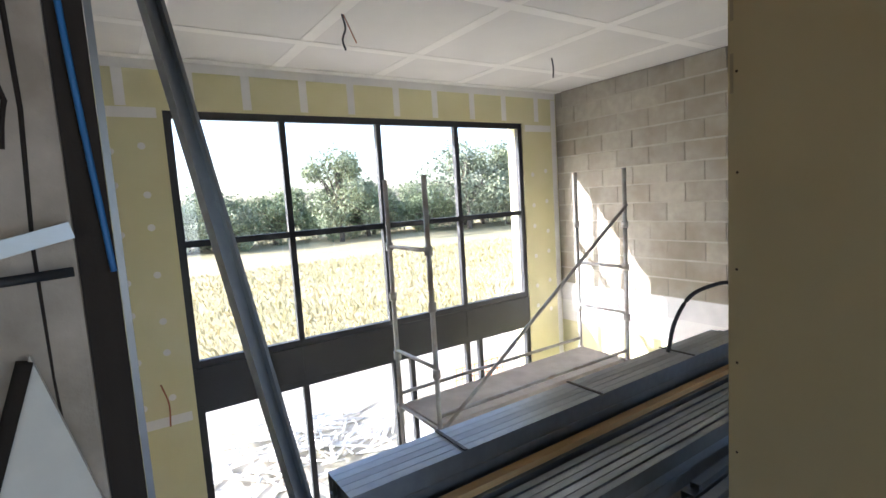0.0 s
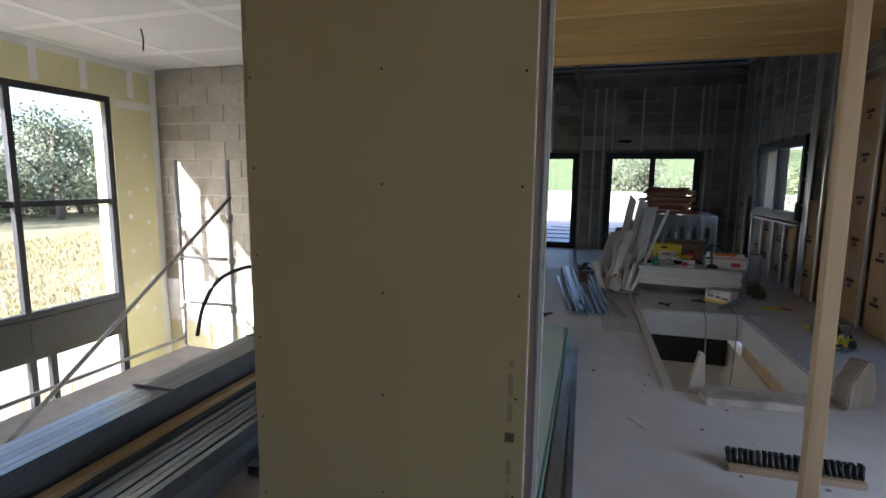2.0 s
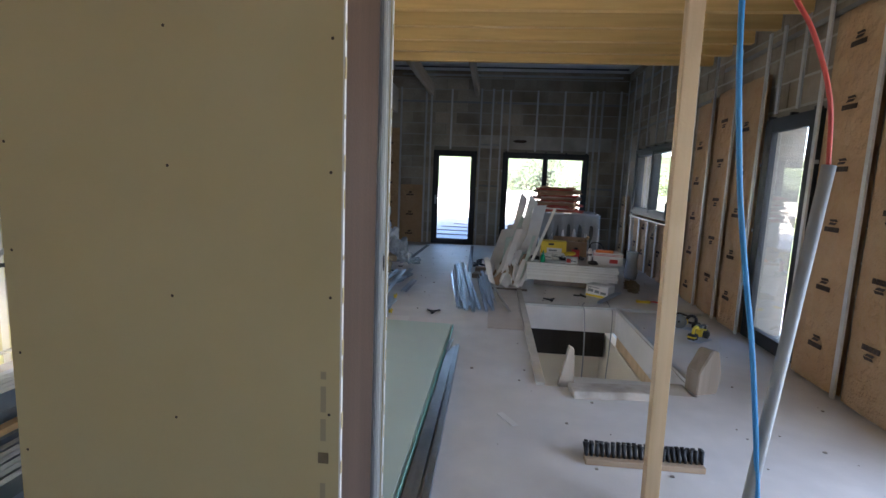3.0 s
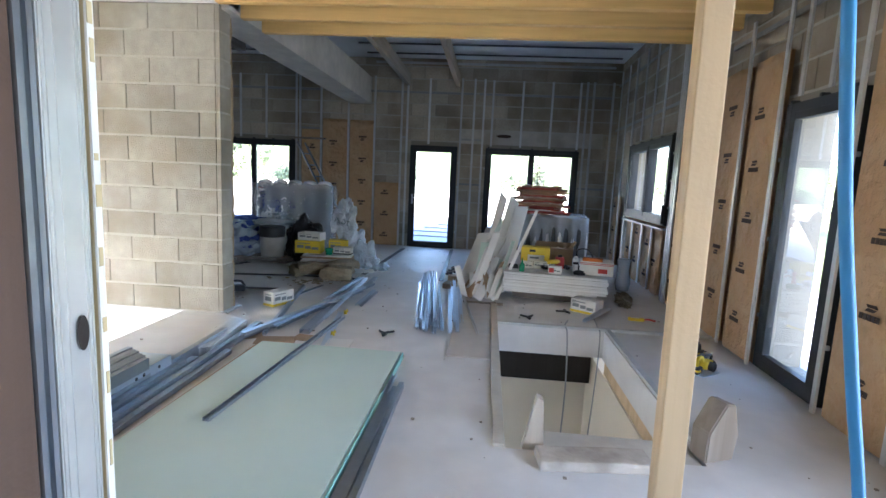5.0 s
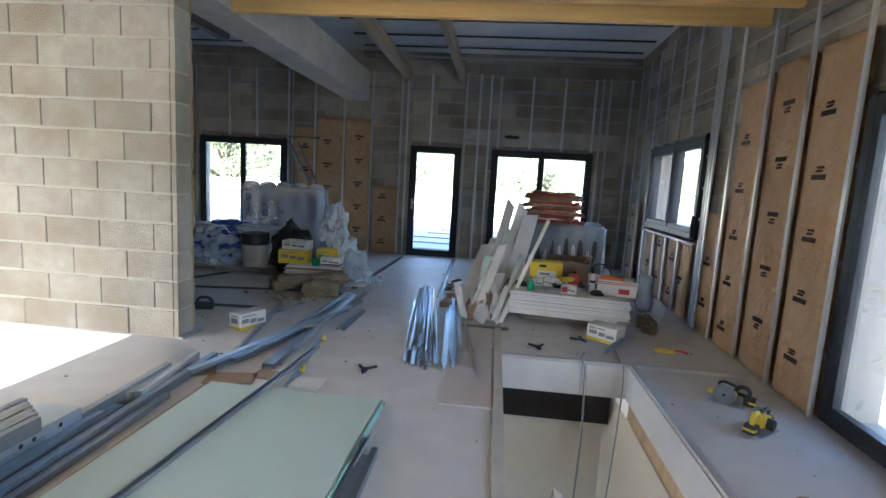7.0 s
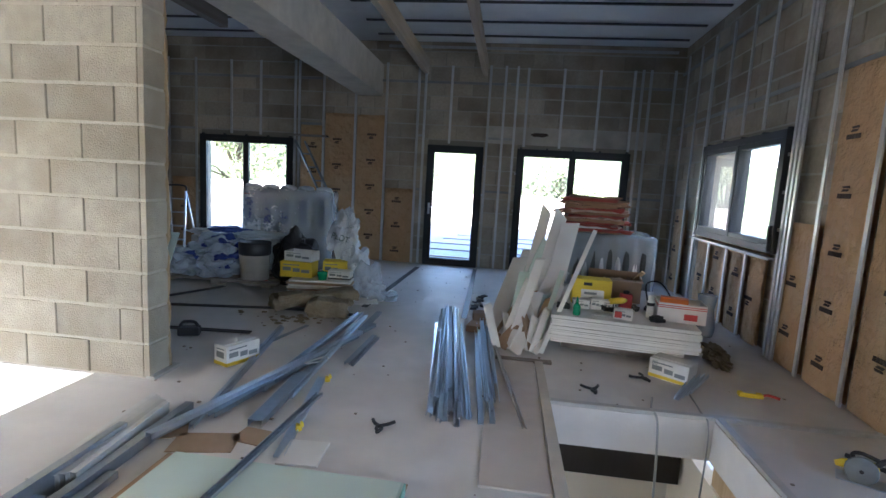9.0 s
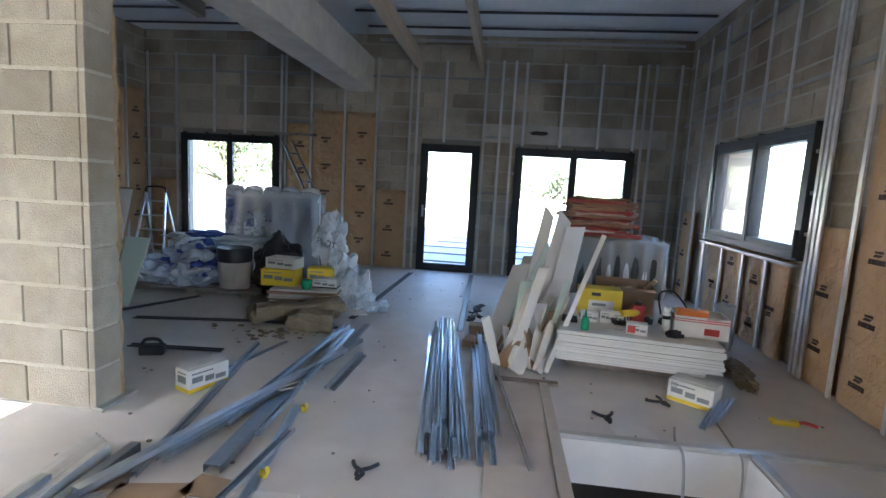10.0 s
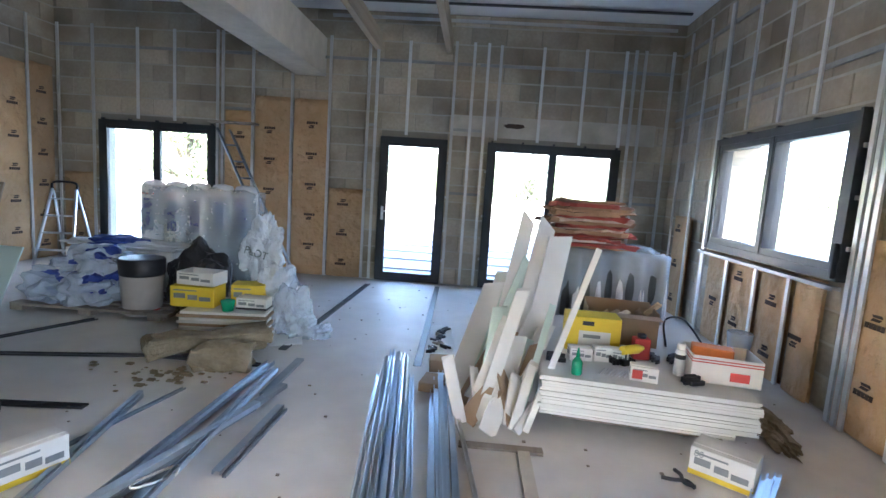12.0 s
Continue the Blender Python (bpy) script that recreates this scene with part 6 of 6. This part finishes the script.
part("lettering", text_mesh("PLOT", 0.11), None, bpy.data.objects["plastic_bag"], "dark printed letters", m=pose(0.0, -0.185, 0.28, 82, 0, -12))
part("lettering", text_mesh("80", 0.05), None, box_r, "dark printed number", m=pose(-0.11, -0.1035, 0.112, 90, 0, 0))
tile = thing("board_piece", "white board offcut with a red tool mark", "board", m=pose(-1.58, 7.32, 0.012, 6, -4, 20), bm=box_bm(-0.14, 0.14, -0.11, 0.11, 0, 0.013), mat=M_WHITEBOARD)
for i, (x, y, z, rx, ry, rz, a) in enumerate(((-2.12, 6.95, 0.0, 0.44, 0.15, 0.10, 35), (-1.78, 6.62, 0.0, 0.2, 0.12, 0.12, 10), (-1.98, 6.8, 0.11, 0.42, 0.12, 0.07, 38))):
    bm = box_bm(-rx, rx, -ry, ry, 0, rz * 1.5, bevel=0.02)
    bmesh.ops.subdivide_edges(bm, edges=bm.edges[:], cuts=3, use_grid_fill=True)
    for v in bm.verts:
        v.co += 0.05 * noise.noise_vector(v.co * 7 + Vector((i, 0, 0))) + 0.02 * noise.noise_vector(v.co * 23)
        v.co.z = max(v.co.z, 0.001)
    thing("wool_batt", "ragged mineral wool batt on the floor", "insulation", "wool batts", m=pose(x, y, z, 0, 0, a), bm=bm, mat=M_WOOL)
crumbs = bmesh.new()
rnd = random.Random(9)
for k in range(60):
    x, y = rnd.gauss(-2.05, 0.28), rnd.gauss(6.45, 0.16)
    s = rnd.uniform(0.008, 0.03)
    box_bm(x - s, x + s, y - s * 0.6, y + s * 0.7, 0.0005, s * 0.5, crumbs)
thing("wool_crumbs", "crumbs of mineral wool on the floor", "debris", kind="stuff", bm=crumbs, mat=M_WOOL)
grit = bmesh.new()
for k in range(260):
    x, y = rnd.uniform(-2.6, 2.4), rnd.uniform(1.0, 10.0)
    if HX0 - 0.1 < x < HX1 + 0.1 and HY0 - 0.1 < y < HY1 + 0.1:
        continue
    s = rnd.uniform(0.003, 0.011)
    box_bm(x - s, x + s, y - s * 0.7, y + s, 0.0005, s * 0.8, grit)
thing("floor_grit", "small scattered debris on the floor", "debris", kind="stuff", bm=grit, mat=M_OLDWOOD)
tool_b = thing("tool_battery", "small black cordless tool on the floor", "power tool", m=pose(-2.72, 5.62, 0, 0, 0, 20))
part("body", box_bm(-0.09, 0.09, -0.05, 0.05, 0.001, 0.08, bevel=0.015), M_BLACKPL, tool_b)
part("grip", tube_bm(curve_points([(-0.08, 0, 0.07), (-0.05, 0, 0.12), (0.04, 0, 0.12), (0.08, 0, 0.07)]), 0.014), M_BLACKPL, tool_b)

# ladders, plank
M_LADDER = material("aluminium", (0.72, 0.73, 0.74), 0.35, 0.9, grain=20, vary=0.08, bump=0.02)
lad = thing("ladder", "narrow aluminium ladder leaning on the wall", "ladder")
pa, pb = Vector((-2.34, 9.55, 0.0)), Vector((-3.77, 10.40, 2.10))
side = Vector((0.053, 0.085, 0.0))
for s in (-1, 1):
    part("rail", tube_bm([pa + side * s, pb + side * s], 0.02, 6), M_STEEL, lad)
for k in range(1, 9):
    p = pa.lerp(pb, k / 9)
    part("rung", tube_bm([p - side, p + side], 0.013, 6), M_STEEL, lad)
step = thing("step_ladder", "open aluminium step ladder with a black top", "ladder", m=pose(-5.85, 9.9, 0, 0, 0, 15))
for s in (-1, 1):
    part("front_rail", tube_bm([(s * 0.24, -0.36, 0), (s * 0.15, 0, 1.08)], 0.02, 6), M_LADDER, step)
    part("rear_rail", tube_bm([(s * 0.22, 0.40, 0), (s * 0.15, 0.03, 1.05)], 0.016, 6), M_LADDER, step)
for k in range(1, 5):
    f_ = k / 4.6
    part("tread", box_bm(-0.22 + 0.08 * f_, 0.22 - 0.08 * f_, -0.36 + 0.36 * f_ - 0.04, -0.36 + 0.36 * f_ + 0.04, 1.08 * f_ - 0.01, 1.08 * f_ + 0.01), M_LADDER, step)
part("top", tube_bm(curve_points([(-0.16, 0.01, 1.06), (-0.13, 0.01, 1.17), (0.13, 0.01, 1.17), (0.16, 0.01, 1.06)]), 0.016), M_BLACKPL, step)
shelf = thing("timber_plank", "rough timber plank wedged over the window", "plank", bm=box_bm(-3.98, -3.25, 10.28, 10.44, 2.18, 2.21, bevel=0.003), mat=M_OLDWOOD)
for i, (m2, ma, lb) in enumerate(((M_CARD, 1.25, "brown-edged board leaning against the wall"), (M_WHITEBOARD, 1.23, "pale plasterboard leaning against the wall"), (M_GREEN, 0.70, "green plasterboard offcut leaning on boards"))):
    w_ = 1.2 if i < 2 else 0.5
    m_, l_ = between((-3.95 - w_ / 2 + (0.06 if i == 2 else -0.19), 6.88 - 0.035 * i, 0.005), (-3.95 - w_ / 2 + (0.06 if i == 2 else -0.19), 7.28 - 0.05 * i, ma), (0, -1, 0.2))
    thing("leaning_board", lb, "board", "leaning boards", m=m_, bm=box_bm(-w_ / 2, w_ / 2, 0, l_, 0, 0.0125, bevel=0.002), mat=m2)
smear = thing("wall_patch", "rough plaster patch over the window", "patch", kind="structure", bm=box_bm(-0.40, 2.5, 10.512, 10.53, 2.22, 2.52, bevel=0.003), mat=material("lintel_plaster", (0.50, 0.46, 0.39), 0.95, grain=9, vary=0.2, bump=0.5, bump_scale=30, stain=(0.36, 0.32, 0.26), stain_scale=2.2, stain_amount=0.9))
part("chipped_spot", blob_bm(0.13, 0.006, 0.03, 91, 0.6, 3, False, 4.0), M_PRINT, smear, "dark chipped spot", m=pose(0.50, 10.510, 2.36))

# ---- outside ----
M_TERR = material("terrace_slab", (0.30, 0.31, 0.33), 0.8, grain=3, vary=0.1, bump=0.1, stain=(0.24, 0.26, 0.29), stain_scale=1.0)
terrace = thing("terrace", "pale concrete roof terrace outside the glazed door", "terrace", kind="structure", bm=box_bm(-12, 4.6, 10.87, 20.0, -0.45, -0.08), mat=M_TERR)
low_wall = thing("terrace_wall", "low pale rendered wall round the terrace", "wall", kind="structure", bm=box_bm(-12, 4.6, 20.0, 20.25, -0.45, 1.15), mat=M_CONCRETE)
for k in range(5):
    thing("terrace_strip", "dark lath lying on the terrace", "lath", "terrace laths", bm=box_bm(-2.6 + 0.3 * k, 0.9 + 0.2 * k, 12.0 + 1.2 * k, 12.05 + 1.2 * k, -0.079, -0.05), mat=M_OLDWOOD)
hill = bmesh.new()
rows = []
for j in range(10):
    rows.append([hill.verts.new(((-24 - 13 * j) + (164 + 13 * j) * i / 10, 24 + 14 * j, -3.3 + 0.9 * j ** 1.25 + 0.5 * noise.noise(Vector((i, j, 0))))) for i in range(11)])
for a, b in zip(rows, rows[1:]):
    for i in range(10):
        hill.faces.new((a[i], a[i + 1], b[i + 1], b[i]))
thing("hillside", "grassy hillside rising beyond the terrace", "hill", kind="structure", bm=hill, mat=material("grass_slope", (0.14, 0.19, 0.06), 0.95, grain=1.2, vary=0.4, bump=0.6, bump_scale=5, stain=(0.22, 0.22, 0.09), stain_scale=0.3))
yard = thing("yard", "pale trodden earth in front of the house", "yard", kind="structure", bm=box_bm(-17, -6.57, -30, 30, GROUND - 0.248, GROUND - 0.20), mat=material("yard_earth", (0.42, 0.38, 0.31), 0.95, grain=2.5, vary=0.2, bump=0.5, bump_scale=9, stain=(0.30, 0.28, 0.16), stain_scale=0.5))

# Pale ground added on the shaded side so the east windows look white.
east_bright_ground = thing("yard_east", "pale ground added beside the house to brighten the east windows", "yard", kind="structure", bm=box_bm(3.25, 18, -30, 30, GROUND - 0.248, GROUND - 0.20), mat=material("pale_gravel", (0.55, 0.53, 0.48), 0.95, grain=12, vary=0.2, bump=0.5, bump_scale=30, stain=(0.45, 0.43, 0.38), stain_scale=0.7))

LEAF = [material("leaf_green_%d" % i, c, 0.75, grain=4, vary=0.3, bump=0, stain=tuple(k * 0.6 for k in c), stain_scale=0.8, island=0.35) for i, c in enumerate(((0.19, 0.23, 0.12), (0.23, 0.26, 0.15), (0.19, 0.22, 0.14)))]
M_BARK = wood("bark", (0.10, 0.08, 0.06), (0.05, 0.04, 0.03), along="Z")


def tree_meshes(height, spread, seed, leaves=2600):
    """Trunk with limbs, and a crown of many small leaf clumps with gaps."""
    r = random.Random(seed)
    trunk = tube_bm(curve_points([(0, 0, 0), (0.15, 0.05, height * 0.2), (0.0, 0.1, height * 0.45), (0.1, 0, height * 0.75)]), 0.3, 8, radii=None)
    centres = []
    for k in range(22):
        a = r.uniform(0, 6.283)
        rad = spread * r.uniform(0.15, 0.95)
        z = height * r.uniform(0.14, 0.92)
        rad *= math.sin(min(1, (1.06 - z / height) * 2.2) * 1.57)
        c = Vector((rad * math.cos(a), rad * math.sin(a), z))
        centres.append((c, spread * r.uniform(0.22, 0.42)))
        tube_bm([(0.05, 0.05, height * r.uniform(0.18, 0.5)), c * 0.55 + Vector((0, 0, height * 0.22)), c], 0.1, 6, trunk, radii=[0.14, 0.08, 0.03])
    vs, fs = [], []
    for k in range(leaves):
        c, s = r.choice(centres)
        d = Vector((r.gauss(0, 1), r.gauss(0, 1), r.gauss(0, 0.8))).normalized() * s * r.uniform(0.45, 1.05)
        p = c + d
        n = Vector((r.gauss(0, 1), r.gauss(0, 1), r.gauss(0, 1) + 0.5)).normalized()
        u = n.orthogonal().normalized() * r.uniform(0.08, 0.18)
        w = n.cross(u).normalized() * u.length * r.uniform(0.5, 1.0)
        i = len(vs)
        vs += [p - u - w * 0.3, p + w, p + u - w * 0.2, p - w]
        fs += [(i, i + 1, i + 2, i + 3)]
    crown = bpy.data.meshes.new("crown")
    crown.from_pydata(vs, [], fs)
    crown.materials.append(LEAF[seed % 3])
    return mesh_of("trunk", trunk, M_BARK), crown


KINDS = [tree_meshes(10.0, 4.6, 1, 9000), tree_meshes(9.0, 5.2, 2, 9000), tree_meshes(6.0, 4.2, 3, 7000)]


def tree(x, y, z, kind_, s, rz, label="broad leafy tree at the edge of the meadow"):
    t = thing("tree", label, "tree", "meadow trees", m=Matrix.Translation((x, y, z)) @ pose(0, 0, 0, 0, 0, rz) @ Matrix.Diagonal((s, s, s, 1)))
    part("trunk", KINDS[kind_][0], None, t)
    part("crown", KINDS[kind_][1], None, t)
    return t


rnd = random.Random(21)
# a hedge line with two larger trees beyond the meadow
for k in range(26):
    y = -14 + 3.7 * k + rnd.uniform(-1.5, 1.5)
    tree(-64 + rnd.uniform(-4, 4), y, GROUND - 0.25, 2, rnd.uniform(0.85, 1.15), rnd.uniform(0, 360), "bushy tree in the hedge beyond the meadow")
for x, y, k, s in ((-58, 22, 0, 1.12), (-56, 40, 1, 1.4), (-57, 48, 0, 1.25), (-60, 8, 1, 0.78), (-66, 30, 1, 0.8), (-55, 56, 1, 1.25)):
    tree(x, y, GROUND - 0.25, k, s, rnd.uniform(0, 360))
for x, y, k, s in ((-20, 37, 0, 0.8), (-9, 40, 0, 0.75), (-17, 46, 1, 0.7), (5, 48, 1, 0.8), (14, 44, 2, 0.9), (24, 40, 0, 0.8), (52, 34, 1, 0.75), (56, 16, 0, 0.7), (50, 2, 2, 1.0)):
    tree(x, y, -2.4 if x < 20 else GROUND - 0.25, k, s, rnd.uniform(0, 360), "leafy tree on the slope beyond the house")

# tall dry grass near the edge of the yard
vs, fs = [], []
rnd = random.Random(33)
for k in range(42000):
    d = rnd.random() ** 1.6
    x, y = -14.5 - 26 * d, rnd.uniform(-9, 34) * (1 + 0.5 * d)
    h = rnd.uniform(0.06, 0.30)
    a = rnd.uniform(0, 3.14)
    w = rnd.uniform(0.012, 0.03) * (1 + d)
    dx, dy = w * math.cos(a), w * math.sin(a)
    z = GROUND - 0.25
    lx, ly = rnd.uniform(-0.15, 0.15), rnd.uniform(-0.15, 0.15)
    i = len(vs)
    vs += [(x - dx, y - dy, z), (x + dx, y + dy, z), (x + dx * 0.3 + lx, y + dy * 0.3 + ly, z + h), (x - dx * 0.5 + lx, y - dy * 0.5 + ly, z + h * 0.9)]
    fs.append((i, i + 1, i + 2, i + 3))
me = bpy.data.meshes.new("meadow_grass")
me.from_pydata(vs, [], fs)
me.materials.append(material("dry_grass", (0.42, 0.35, 0.17), 0.9, grain=0.5, vary=0.3, bump=0, stain=(0.30, 0.29, 0.12), stain_scale=0.3, island=0.3))
tagged(new("meadow_grass", me), "tall dry yellow grass of the meadow", "grass", kind="stuff")
heap = bmesh.new()
for k in range(150):
    x, y = rnd.gauss(-10.0, 0.7), rnd.gauss(1.2, 0.9)
    z = GROUND - 0.2 + max(0, 0.35 - 0.2 * ((x + 10.0) ** 2 + (y - 1.2) ** 2)) * rnd.random()
    a = rnd.uniform(0, 3.14)
    l_ = rnd.uniform(0.15, 0.5)
    tube_bm([(x - l_ * math.cos(a), y - l_ * math.sin(a), z + 0.02), (x + l_ * math.cos(a), y + l_ * math.sin(a), z + rnd.uniform(0.02, 0.12))], 0.025, 4, heap)
thing("rubble_heap", "heap of pale building waste in the yard", "rubble", kind="stuff", bm=heap, mat=M_WHITEBOARD)
for i, (x, y) in enumerate(((-8.2, 3.2), (-8.0, 3.9))):
    thing("big_bag", "white woven builder's bag in the yard", "bag", "builder's bags", m=pose(x, y, GROUND - 0.2, 0, 0, 20 * i), bm=blob_bm(0.5, 0.5, 0.55, 60 + i, 0.25, 4), mat=M_FILM_WHITE)
fence = thing("mesh_fence", "orange site fence mesh in the yard", "fence", m=pose(-9.0, 4.3, GROUND - 0.2))
for k in range(9):
    part("strand", tube_bm([(0.0, 0.16 * k, 0), (0.05, 0.16 * k + 0.04, 1.1)], 0.012, 5), M_ORANGE, fence)
for k in range(5):
    part("strand", tube_bm([(0.02, 0, 0.1 + 0.24 * k), (0.02, 1.3, 0.1 + 0.24 * k)], 0.012, 5), M_ORANGE, fence)

# ---- blocks of the masonry walls ----
lay_blocks(block_wall, 3.80, 0.0, 3.0, (), 0.12, mat=M_BLOCK_PALE)
lay_blocks(far_wall, 9.5, 0.0, CEIL, far_open, 0.2)
lay_blocks(right_wall, 9.2, 0.0, CEIL, right_open, 0.3)
lay_blocks(left_wall, 5.7, 0.0, CEIL, (), 0.1)
